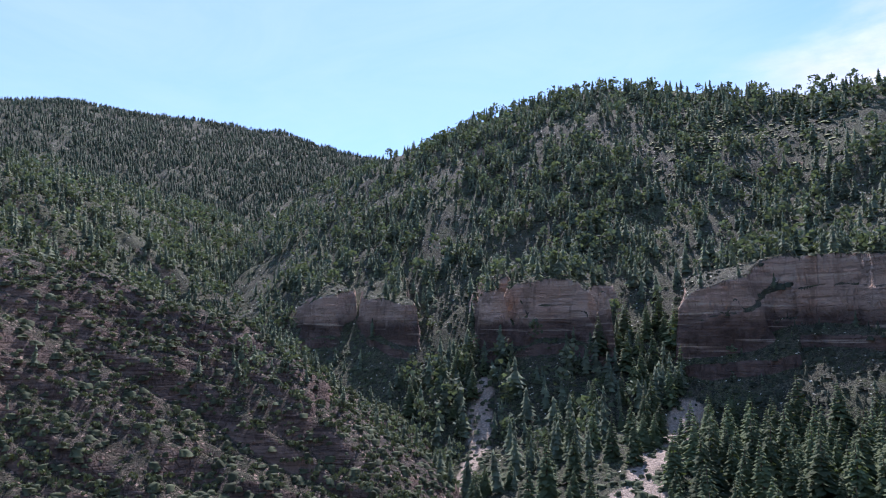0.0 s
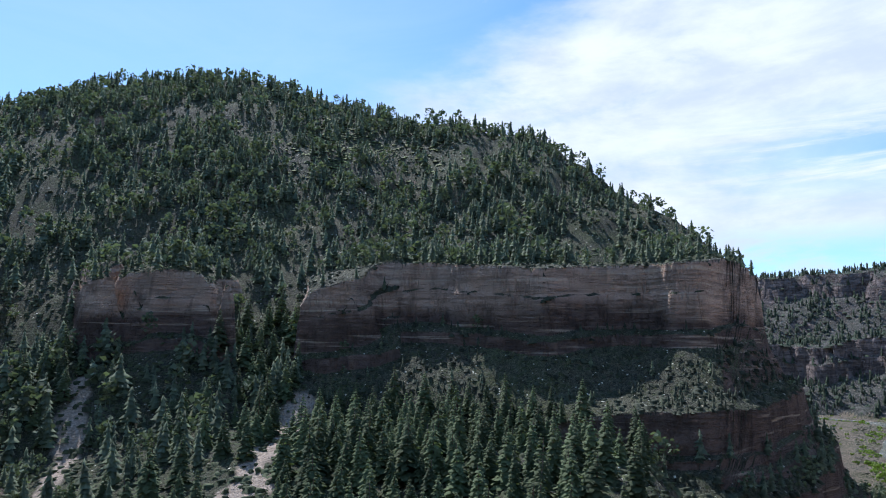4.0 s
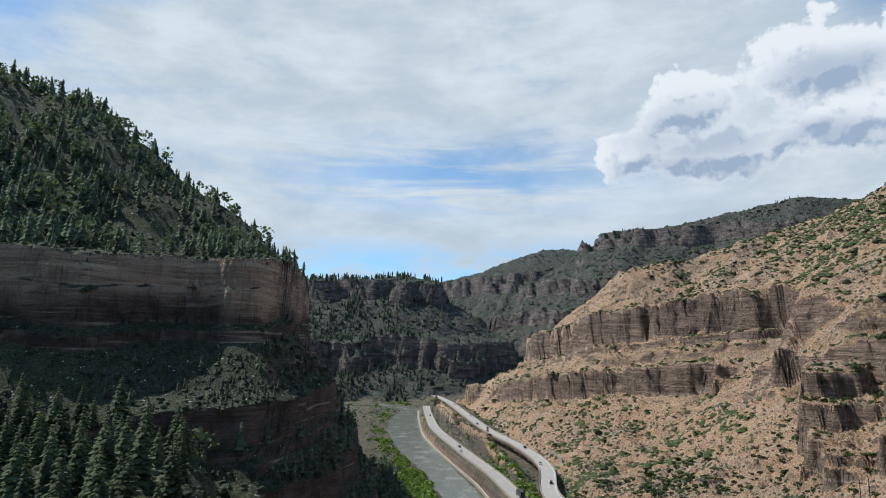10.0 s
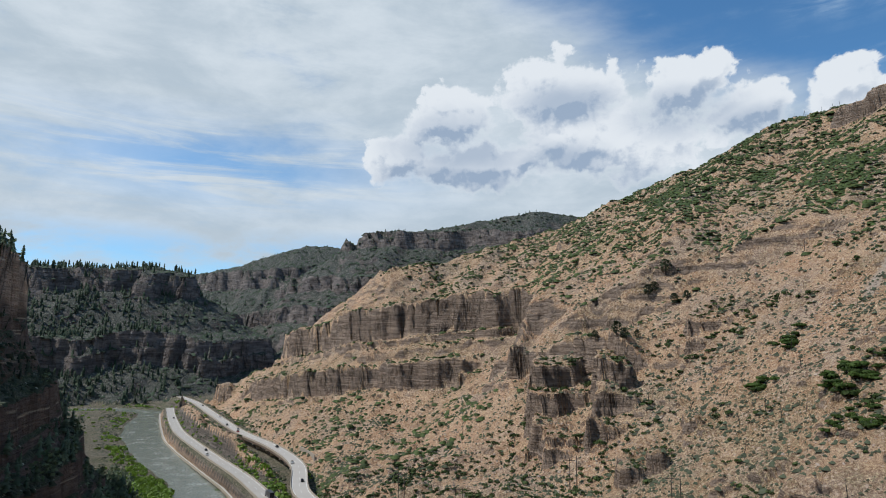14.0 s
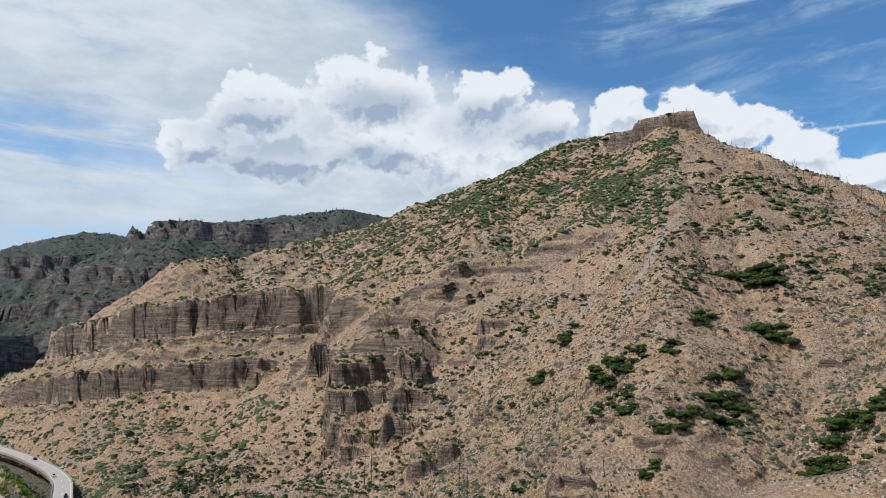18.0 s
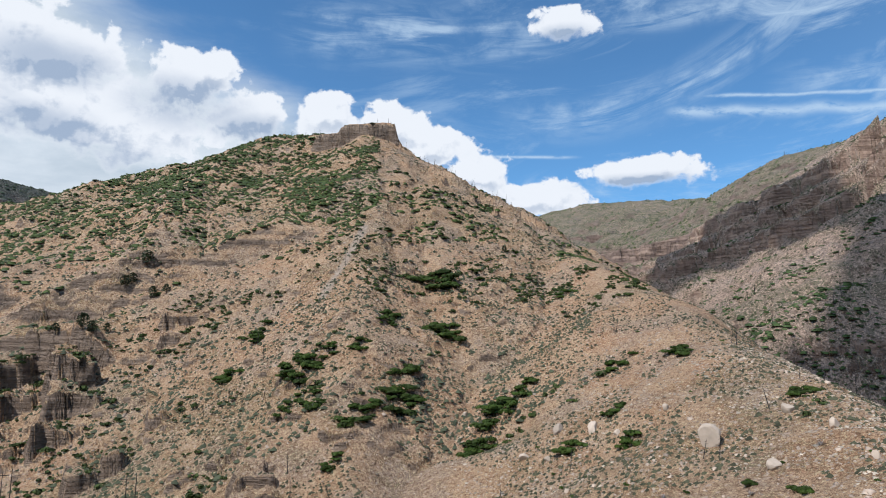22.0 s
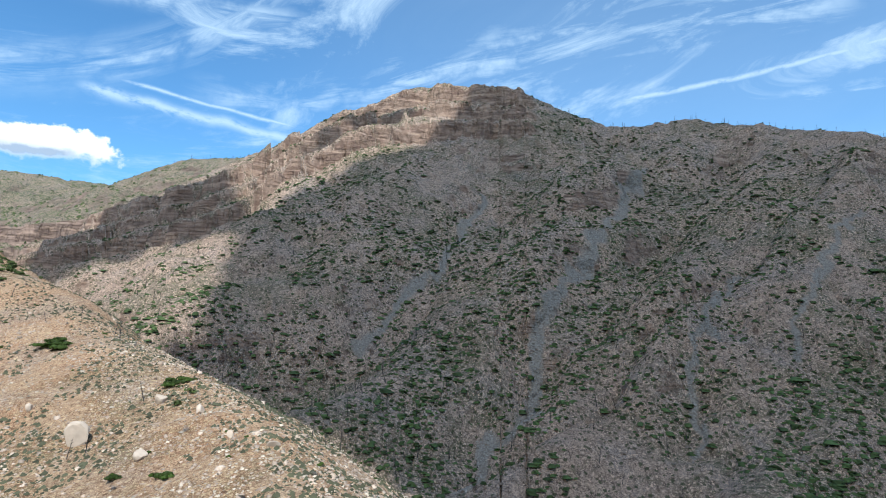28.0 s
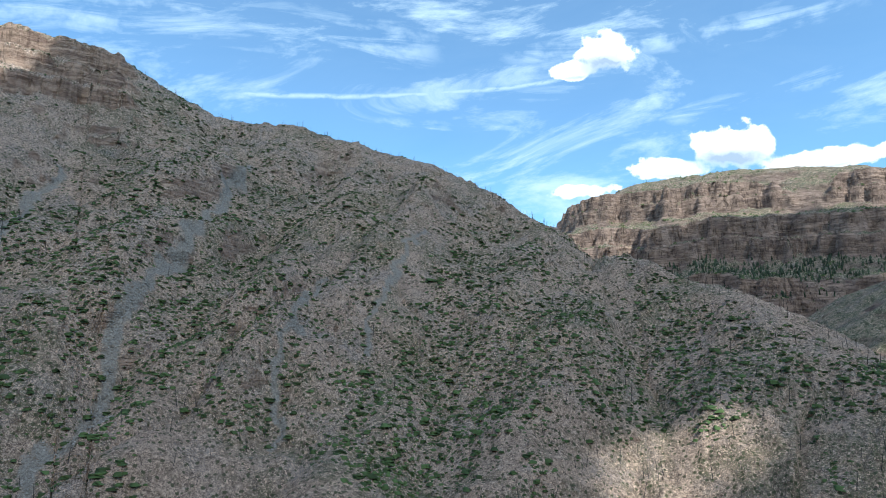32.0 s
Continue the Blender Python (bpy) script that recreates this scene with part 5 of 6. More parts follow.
def leaf_heap(leaves, seed, lumps=5, flat=0.6):
    """A shrub: small leaf clusters over a few uneven lumps, about one metre across the middle."""
    r = np.random.default_rng(seed)
    heads = [(r.uniform(-0.55, 0.55), r.uniform(-0.4, 0.4), r.uniform(0.10, 0.35), r.uniform(0.26, 0.5)) for _ in range(lumps)]
    V, T = [], []
    for _ in range(leaves):
        x, y, z, q = heads[r.integers(lumps)]
        d = r.normal(size=3)
        d /= np.linalg.norm(d)
        if d[2] < -0.25:
            d[2] = -d[2] * 0.5
        p = np.array((x, y, z)) + d * q * r.uniform(0.78, 1.06) * (1, 1, flat)
        u = np.cross(d, r.normal(size=3))
        u /= np.linalg.norm(u)
        w = np.cross(d, u) + d * r.uniform(-0.4, 0.4)
        size = r.uniform(0.06, 0.13) * (1.0 if leaves > 200 else 2.3)
        b = len(V)
        V += [p - u * size, p + w * size * 0.8, p + u * size, p - w * size * 0.8]
        T += [(b, b + 1, b + 2), (b, b + 2, b + 3)]
    return np.array(V), np.array(T)


def knob(seed, rings=3, spokes=6, flat=0.55, rough=0.3):
    """A ragged low dome for far shrubs and a lump for stones."""
    r = np.random.default_rng(seed)
    V, T = [(0, 0, flat * r.uniform(0.8, 1.1))], []
    for k in range(1, rings):
        f = k / (rings - 1) * 1.7
        for j in range(spokes):
            a = 2 * np.pi * (j + 0.5 * k + r.uniform(-0.3, 0.3)) / spokes
            q = r.uniform(1 - rough, 1 + rough)
            V.append((math.sin(f) * q * math.cos(a), math.sin(f) * q * math.sin(a), flat * math.cos(f) * q - (0.12 if k == rings - 1 else 0)))
    T += [(0, 1 + j, 1 + (j + 1) % spokes) for j in range(spokes)]
    for k in range(1, rings - 1):
        a, b = 1 + (k - 1) * spokes, 1 + k * spokes
        for j in range(spokes):
            n = (j + 1) % spokes
            T += [(a + j, b + j, b + n), (a + j, b + n, a + n)]
    return np.array(V), np.array(T)


def snag_sticks(seed, limbs, sides=3):
    """A dead trunk with broken limbs, one metre tall."""
    r = np.random.default_rng(seed)
    V, T = [], []

    def stick(a, b, r1, r2):
        a, b = np.array(a, float), np.array(b, float)
        d = (b - a) / np.linalg.norm(b - a)
        u = np.cross(d, (0.3, 0.9, 0.2))
        u /= np.linalg.norm(u)
        w = np.cross(d, u)
        o = len(V)
        for p, q in ((a, r1), (b, r2)):
            for j in range(sides):
                t = 2 * np.pi * j / sides
                V.append(p + (u * np.cos(t) + w * np.sin(t)) * q)
        for j in range(sides):
            n = (j + 1) % sides
            T.extend([(o + j, o + n, o + sides + n), (o + j, o + sides + n, o + sides + j)])

    bend = r.normal(0, 0.04, 2)
    stick((0, 0, -0.05), (bend[0], bend[1], 0.55), 0.021, 0.014)
    stick((bend[0], bend[1], 0.55), (bend[0] * 2, bend[1] * 2, 1.0), 0.014, 0.004)
    for _ in range(limbs):
        z, a = r.uniform(0.3, 0.92), r.uniform(0, 6.28)
        n = r.uniform(0.08, 0.24) * (1.2 - z)
        stick((bend[0] * z, bend[1] * z, z), (bend[0] * z + n * math.cos(a), bend[1] * z + n * math.sin(a), z + n * r.uniform(-0.2, 0.7)), 0.007, 0.002)
    return np.array(V), np.array(T)


def twig_heap(seed, twigs=16):
    """A leafless grey bush."""
    r = np.random.default_rng(seed)
    V, T = [], []
    for _ in range(twigs):
        a, rise = r.uniform(0, 6.28), r.uniform(0.25, 1.0)
        n = r.uniform(0.5, 1.0)
        tip = np.array((math.cos(a) * n * math.cos(rise), math.sin(a) * n * math.cos(rise), n * math.sin(rise)))
        mid = tip * 0.5 + r.normal(0, 0.06, 3)
        s = np.cross(tip, (0, 0, 1.0))
        s = s / (np.linalg.norm(s) + 1e-6) * 0.018
        o = len(V)
        V += [np.array((0, 0, -0.05)) - s, np.array((0, 0, -0.05)) + s, mid + s, mid - s, tip, mid * 1.1 + r.normal(0, 0.3, 3) * (1, 1, 0.5)]
        T += [(o, o + 1, o + 2), (o, o + 2, o + 3), (o + 3, o + 2, o + 4), (o + 3, o + 2, o + 5)]
    return np.array(V), np.array(T)


def sample(count, b0, b1, r0, r1, power=1.0):
    """Random places in a sector, with ground height, owner and slope."""
    b = np.radians(rng.uniform(b0, b1, count))
    k = rng.uniform(0, 1, count)
    r = (r0 ** power + k * (r1 ** power - r0 ** power)) ** (1 / power)
    x, y = r * np.sin(b), r * np.cos(b)
    z, own = lie(x, y)
    zx, zy = lie(x + 1.5, y)[0], lie(x, y + 1.5)[0]
    slope = np.hypot(zx - z, zy - z) / 1.5
    return x, y, z, own, slope, r, np.degrees(b)


def spaced(x, y, ok, cell):
    """Keeps one place in each square of a grid."""
    w = np.nonzero(ok)[0]
    key = np.floor(x[w] / cell).astype(np.int64) * 100003 + np.floor(y[w] / cell).astype(np.int64)
    keep = np.zeros(len(x), bool)
    keep[w[np.unique(key, return_index=True)[1]]] = True
    return keep


def crowd(name, templates, places, sizes, material, label, category, lean=None):
    v, t = spread(templates, places, sizes, rng.uniform(0, 6.28, len(places)), lean)
    return tagged(new(name, tri_mesh(name, v, t, material)), label, category, kind="stuff")


def stack(x, y, z, sink):
    return np.stack([x, y, z - sink], axis=1)


FIRS_MID = [fir_tiers(8, 7, s) for s in range(9)] + [pine_top(s) for s in range(3)]
FIRS_FAR = [fir_tiers(3, 5, 20 + s) for s in range(5)]
STONES = [knob(60 + s, 3, 4, 0.6, 0.45) for s in range(8)]
LOWS = [knob(80 + s, 3, 5, 0.55, 0.42) for s in range(10)]
TUFTS = [knob(100 + s, 2, 5, 0.8, 0.45) for s in range(8)]
SNAGS = [snag_sticks(s, 7) for s in range(8)]
SNAGS_FAR = [snag_sticks(30 + s, 2) for s in range(4)]

# firs close to the canyon: things of their own
crowns = [tri_mesh("crown", *fir_crown(s), needle_mat) for s in range(7)]
trunk_v, trunk_t = snag_sticks(99, 0, 6)
trunk_mesh = tri_mesh("trunk", trunk_v * (0.9, 0.9, 0.93), trunk_t, bark_mat)
x, y, z, own, slope, r, b = sample(9000, -8, 50, 150, 350, 2.0)
glade = fbm(x / 45, y / 45, 3, 91)
ok = np.isin(own, [3, 4]) & (slope < 1.2) & (glade > -0.5 + 0.6 * (b < 16)) & (scree_share(x, y) < 0.2) & (z > 25) & ((own == 4) | (b < 21) & (z < 120) | (z < 72))
chosen = []
for k in np.nonzero(ok)[0]:
    gap = 6.2 if b[k] > 17 and b[k] < 46 else 9.5
    if all((x[k] - x[j]) ** 2 + (y[k] - y[j]) ** 2 > gap * gap for j in chosen):
        chosen.append(k)
    if len(chosen) >= 330:
        break
for n, k in enumerate(chosen):
    tall = rng.uniform(10, 21)
    thing = tagged(new("fir_tree"), "dark green conical fir on the wooded bench", "fir tree", "firs on the bench")
    for name, me in (("trunk", trunk_mesh), ("crown", crowns[n % 7])):
        new(name, me).parent = thing
    thing.matrix_world = Matrix.LocRotScale((x[k], y[k], z[k] - 0.4), Euler((rng.normal(0, 0.03), rng.normal(0, 0.03), rng.uniform(0, 6.28))), (tall * rng.uniform(0.9, 1.25), tall * rng.uniform(0.9, 1.25), tall))

# the forest behind
x, y, z, own, slope, r, b = sample(24000, -40, 66, 240, 1150, 1.6)
glade = fbm(x / 55, y / 55, 3, 93)
open_top = np.exp(-((b - 26) / 6) ** 2) * ramp(z, 225, 280)
dense = np.where(own == 2, 0.32, np.where(own == 1, 0.85, np.where(z > 190, 0.80, 0.55))) - 0.75 * open_top
bare = (own == 3) & (z < 142) & (b > 21)  # ledges under the long cliff
dense = np.where(bare, 0.05, dense)
ok = np.isin(own, [1, 2, 3, 4]) & (slope < 1.9) & (rng.uniform(0, 1, len(x)) < dense + np.where(bare, 0.05, 0.75) * glade) & (scree_share(x, y) < 0.3)
ok &= ~((r < 350) & (b > 14) & (b < 50) & np.isin(own, [4]))
s = (6 + 14 * rng.beta(1.6, 1.8, len(x))) * np.where(own == 2, 0.5, np.where(bare, 0.5, 1.0)) * (1 - 0.2 * ramp(b, 38, 46))
crowd("forest", FIRS_MID, stack(x, y, z, 0.5)[ok], np.stack([s * rng.uniform(0.85, 1.3, len(x)), s], 1)[ok], needle_far_mat, "dense dark green firs on the mountain side", "forest",
      rng.normal(0, 0.03, (len(x), 2))[ok])
x, y, z, own, slope, r, b = sample(26000, -40, 10, 1000, 2500, 1.2)
ok = np.isin(own, [0, 1]) & (rng.uniform(0, 1, len(x)) < 0.75 + 0.5 * fbm(x / 120, y / 120, 3, 95))
s = rng.uniform(9, 19, len(x))
crowd("far_forest", FIRS_FAR, stack(x, y, z, 0.5)[ok], np.stack([s * rng.uniform(1.0, 1.4, len(x)), s], 1)[ok], needle_dark_mat, "distant fir forest on the ridges", "forest")
x, y, z, own, slope, r, b = sample(16000, 52, 112, 1000, 2200, 1.0)
ok = (np.isin(own, [5]) & (rng.uniform(0, 1, len(x)) < 0.85 * ramp(b, 76, 62)) | np.isin(own, [6, 7]) & (rng.uniform(0, 1, len(x)) < 0.12 + 0.3 * fbm(x / 90, y / 90, 3, 96))) & (slope < 1.3)
s = rng.uniform(10, 18, len(x)) * np.where(own == 5, 0.9, 0.4)
crowd("canyon_forest", FIRS_FAR, stack(x, y, z, 0.5)[ok], np.stack([s * rng.uniform(1.1, 1.6, len(x)), s], 1)[ok], needle_dark_mat, "firs on the distant canyon walls", "forest")

# broad-leaved scrub and juniper between the firs
x, y, z, own, slope, r, b = sample(34000, -40, 66, 160, 800, 1.2)
ok = np.isin(own, [1, 2, 3, 4]) & (slope < 2.2) & (rng.uniform(0, 1, len(x)) < np.where((own == 2) | (z < 112), 1.0, 0.5) + 0.4 * fbm(x / 40, y / 40, 2, 97))
s = rng.uniform(0.6, 2.2, len(x))
# under the cliff the scrub takes the copy darkened for shade
low = ok & (own == 3) & (z < 142) & (b > 21)
for name, keep, skin, label in (("mountain_scrub", ok & ~low, scrub_pale_mat, "grey-green scrub between the firs"), ("ledge_scrub", low, scrub_shaded_mat, "dark scrub on the ledges under the cliff, colour deepened for its shade")):
    crowd(name, LOWS, stack(x, y, z, 0.2)[keep], np.stack([s, s * rng.uniform(0.8, 1.6, len(x))], 1)[keep], skin, label, "shrubs")

x, y, z, own, slope, r, b = sample(9000, -48, 4, 150, 420, 1.0)
ok = (own == 2) & (slope < 2.0) & spaced(x, y, rng.uniform(0, 1, len(x)) < 0.75 + 0.6 * fbm(x / 25, y / 25, 3, 98), 2.6)
s = rng.uniform(0.9, 2.6, len(x))
crowd("spur_scrub", [leaf_heap(40, 540 + k, 4, 0.9) for k in range(8)], stack(x, y, z, 0.1)[ok], np.stack([s, s * rng.uniform(0.9, 1.5, len(x))], 1)[ok], scrub_pale_mat, "grey-green juniper and brush covering the rocky spur", "shrubs")
x, y, z, own, slope, r, b = sample(9000, 12, 40, 480, 760, 1.2)
ok = (own == 3) & (z > 205) & (rng.uniform(0, 1, len(x)) < np.exp(-((b - 26) / 6.5) ** 2) * ramp(z, 205, 270) * (0.6 + 0.8 * fbm(x / 40, y / 40, 3, 99)))
s = rng.uniform(0.7, 2.0, len(x))
crowd("meadow_scrub", [knob(100 + s, 2, 5, 0.8, 0.45) for s in range(8)], stack(x, y, z, 0.1)[ok], np.stack([s * 1.5, s * 0.8], 1)[ok], plain("meadow_green", (0.13, 0.165, 0.05), 0.85, vary=0.4, scale=0.06, island=True), "light green grass and low brush on the open crest", "grass")

# oak scrub on the dry hill: the nearest as things
heaps = [tri_mesh("foliage", *leaf_heap(420, s, 4 + s % 3), oak_mat) for s in range(9)]
stem_v, stem_t = twig_heap(5, 14)
stem_mesh = tri_mesh("stems", stem_v * (0.5, 0.5, 0.5), stem_t, bark_mat)
# clumps: bearing, distance, width in metres
CLUMPS = [(137.2, 313, 28), (133.7, 266, 21), (133.9, 256, 20), (129.8, 241, 17), (140.5, 240, 17), (142.5, 254, 23), (144.3, 267, 12), (126.0, 255, 14), (125.0, 264, 7),
          (123.3, 255, 10), (127.6, 226, 9), (151.3, 250, 10), (151.6, 214, 9), (152.8, 192, 10), (148.4, 205, 11), (157.0, 244, 12), (153.0, 253, 9), (147.9, 367, 13),
          (136.3, 356, 35), (140.1, 369, 11), (132.3, 314, 13), (166.0, 189, 8), (165.8, 145, 6), (162.5, 152, 4), (143.2, 419, 9), (124.4, 277, 20), (126.7, 282, 15),
          (129.6, 279, 12), (120.8, 330, 18), (118.9, 304, 14), (132.1, 305, 11)]
spots = []
for bb, aa, wide in CLUMPS:
    px, py, _ = at(bb, aa, 0)
    side = Vector((math.cos(radians(bb)), -math.sin(radians(bb))))
    for n in range(max(2, min(11, round(wide * 0.55)))):
        u, v = rng.uniform(-0.34, 0.34) * wide, rng.uniform(-0.3, 0.3) * wide
        spots.append((px + side.x * u + side.y * v - 0.3 * side.y * u, py + side.y * u - side.x * v + 0.3 * side.x * u, wide * rng.uniform(0.15, 0.22) + 1.0))
x, y, z, own, slope, r, b = sample(900, 112, 184, 105, 330, 1.5)
for k in np.nonzero(spaced(x, y, np.isin(own, [8, 9, 15]) & (slope < 0.9), 6.0))[0][:90]:
    spots.append((x[k], y[k], rng.uniform(0.5, 1.3)))
for n, (px, py, wide) in enumerate(spots):
    pz = float(height(px, py)[0][0])
    thing = tagged(new("oak_shrub"), "low dark green oak shrub on the dry slope" if wide > 1.4 else "small dark green oak shrub on stony ground", "shrub", "oak shrubs on the dry slope")
    for name, me in (("stems", stem_mesh), ("foliage", heaps[n % 9])):
        new(name, me).parent = thing
    thing.matrix_world = Matrix.LocRotScale((px, py, pz - 0.15), Euler((0, 0, rng.uniform(0, 6.28))), (wide * rng.uniform(0.9, 1.4), wide, (0.6 + 0.75 * wide) * rng.uniform(0.85, 1.15)))
x, y, z, own, slope, r, b = sample(100000, 72, 184, 105, 900, 1.15)
patch = 0.6 * fbm(x / 20, y / 20, 3, 101) + 0.65 * noise2(x / 7 + 0.5 * noise2(x / 30, y / 30, 104), y / 34, 102) + 0.35 * fbm(x / 110, y / 110, 2, 103) + 0.8 * ramp(z, 150, 260) * ramp(b, 131, 124) - 0.25 * ramp(b, 128, 133) + 0.3 * np.exp(-((b - 134) / 13) ** 2) * np.exp(-((r - 360) / 130) ** 2)
ok = np.isin(own, [8, 9, 15]) & (slope < 1.2) & (patch > np.where((r < 330) & (b > 112), 0.55 + 0.35 * ramp(b, 128, 145), 0.05) - 0.3 * (b < 112)) & (rng.uniform(0, 1, len(x)) < np.where(r < 330, 0.35, 0.35 + 0.5 * ramp(patch, 0.0, 0.5))) & (scree_share(x, y) < 0.3)
ok = spaced(x, y, ok, 3.0)
s = 0.8 + 2.4 * rng.beta(1.3, 2.6, len(x))
close = ok & (r < 400)
LEAFY = [leaf_heap(44, 500 + k, 4, 0.8) for k in range(8)]
crowd("oak_scrub", LEAFY, stack(x, y, z, 0.1)[close], np.stack([s * rng.uniform(0.9, 1.4, len(x)), s], 1)[close] * 1.1, oak_far_mat, "leafy dark green oak scrub on the near dry slope", "shrubs")
ok &= ~close
crowd("far_oak_scrub", LOWS, stack(x, y, z, 0.2)[ok], np.stack([s * rng.uniform(0.9, 1.5, len(x)), s * 1.15], 1)[ok], oak_far_mat, "patches of dark green oak scrub on the dry hill", "shrubs")
x, y, z, own, slope, r, b = sample(34000, 108, 188, 105, 350, 1.25)
ok = np.isin(own, [8, 9, 15]) & (slope < 1.0) & (fbm(x / 22, y / 22, 3, 106) > -0.3)
s = 0.3 + 0.8 * rng.beta(1.2, 2.4, len(x))
crowd("grass_tufts", TUFTS, stack(x, y, z, 0.05)[ok], np.stack([s, s * 0.8], 1)[ok], tuft_mat, "olive tufts of dry grass and sage", "grass")

x, y, z, own, slope, r, b = sample(48000, 70, 150, 240, 760, 1.1)
ok = np.isin(own, [8, 9, 15]) & (slope < 1.3) & (rng.uniform(0, 1, len(x)) < 0.6 + 0.5 * fbm(x / 30, y / 30, 3, 105))
s = 0.35 + 1.1 * rng.beta(1.3, 2.2, len(x))
crowd("sage_tufts", TUFTS, stack(x, y, z, 0.05)[ok], np.stack([s * rng.uniform(0.9, 1.5, len(x)), s], 1)[ok], juniper_mat, "grey-green sage and dry grass on the hill", "grass")
x, y, z, own, slope, r, b = sample(40000, 98, 131, 430, 770, 1.1)
ok = np.isin(own, [8, 15]) & (slope < 1.3) & (rng.uniform(0, 1, len(x)) < ramp(z, 130, 230) * (0.45 + 0.6 * fbm(x / 34, y / 34, 3, 109)))
s = rng.uniform(0.6, 1.7, len(x))
crowd("hill_top_scrub", TUFTS, stack(x, y, z, 0.1)[ok], np.stack([s * 1.4, s], 1)[ok], oak_far_mat, "low green scrub over the upper hill", "shrubs")
x, y, z, own, slope, r, b = sample(9000, 130, 186, 100, 250, 1.3)
ok = np.isin(own, [9]) & (fbm(x / 12, y / 12, 3, 128) > -0.15)
s = 0.14 + 0.85 * rng.beta(1.1, 6.0, len(x))
crowd("pale_stones", STONES, stack(x, y, z, 0.0)[ok], np.stack([s * 1.2, s], 1)[ok], plain("bleached_stone", (0.50, 0.42, 0.33), 0.95, vary=0.5, scale=0.3, island=True), "small bleached stones on the near spur", "stones")
x, y, z, own, slope, r, b = sample(30000, 65, 92, 300, 1000, 1.0)
roads = np.minimum(near_line(x, y, LOWER_ROAD), near_line(x, y, UPPER_ROAD))
ok = (own == -1) & (roads > 8) & (near_line(x, y, RIVER) > 25) & (rng.uniform(0, 1, len(x)) < 0.45 + 0.5 * fbm(x / 22, y / 22, 3, 107))
ok |= np.isin(own, [8, 15]) & (z < 50) & (slope < 0.9) & (rng.uniform(0, 1, len(x)) < 0.25 + 0.6 * fbm(x / 22, y / 22, 3, 107))
s = rng.uniform(0.4, 1.5, len(x))
crowd("roadside_brush", LOWS, stack(x, y, z, 0.1)[ok], np.stack([s * 1.2, s], 1)[ok], juniper_mat, "dark olive brush beside the highway", "shrubs")

# burnt mountain: scrub, snags
x, y, z, own, slope, r, b = sample(115000, 158, 262, 200, 1150, 0.9)
patch = fbm(x / 30, y / 30, 3, 111) + 0.9 * fbm(x / 130, y / 130, 2, 113) + 1.3 * np.exp(-((b - 197.4 - 0.125 * (r - 360)) / 1.0) ** 2) * ramp(r, 440, 400)
chute = scree_share(x + 6, y)
for pts, _, wide in RAVINES:  # greener along the ravines
    patch = patch + 0.7 * np.exp(-(near_line(x, y, pts) / (0.5 * wide)) ** 2)
ok = (own == 12) & (slope < 1.9) & (patch + 0.5 * chute > -0.45) & (rng.uniform(0, 1, len(x)) < 0.22 + 0.7 * ramp(patch, -0.1, 0.5)) & (scree_share(x, y) < 0.3) & ~((b > 240) & (z < 75) & (patch < 0.9))
ok = spaced(x, y, ok, 2.3)
s = 0.4 + 2.4 * rng.beta(1.2, 3.0, len(x))
crowd("slope_scrub", LOWS, stack(x, y, z, 0.2)[ok], np.stack([s * rng.uniform(0.9, 1.6, len(x)), s * 1.1], 1)[ok], slope_green_mat, "dark green scrub in patches on the burnt slope", "shrubs")
x, y, z, own, slope, r, b = sample(7000, 158, 262, 210, 1100, 1.2)
ok = (own == 12) & (slope < 1.3) & (rng.uniform(0, 1, len(x)) < 0.10 + 0.35 * ramp(b, 222, 240) + 0.25 * (fbm(x / 80, y / 80, 2, 117) > 0.3))
s = rng.uniform(3, 9.5, len(x))
crowd("burnt_snags", SNAGS, stack(x, y, z, 0.2)[ok], np.stack([s * 1.3, s], 1)[ok], char_mat, "thin charred dead trunks on the slope", "dead trees", rng.normal(0, 0.10, (len(x), 2))[ok])
ok2 = (own == 12) & (slope < 1.3) & ~ok & (rng.uniform(0, 1, len(x)) < 0.25)
TWIGS = [twig_heap(s) for s in range(6)]
s = rng.uniform(1.0, 2.6, len(x))
crowd("grey_brush", TWIGS, stack(x, y, z, 0.1)[ok2], np.stack([s, s], 1)[ok2], grey_wood_mat, "leafless grey brush on the burnt slope", "dead shrubs")

# snags along the skylines
for name, k, lo, hi, count in (("burnt", 12, 2, 18, 260), ("dry_hill", 8, 9, 17, 110), ("side", 11, 1, 5, 120), ("red", 13, 1, 6, 90)):
    pts = RIDGES[k][4][lo:hi + 1]
    t = rng.uniform(0, len(pts) - 1.001, count)
    i = t.astype(int)
    p = pts[i] + (pts[i + 1] - pts[i]) * (t - i)[:, None]
    x, y = p[:, 0] + rng.normal(0, 9, count), p[:, 1] + rng.normal(0, 9, count)
    z = lie(x, y)[0]
    s = rng.uniform(3, 9, count)
    crowd("ridge_snags", SNAGS_FAR, stack(x, y, z, 0.3), np.stack([s * 1.5, s], 1), char_mat, "dead trunks standing along the ridge top", "dead trees", rng.normal(0, 0.08, (count, 2)))

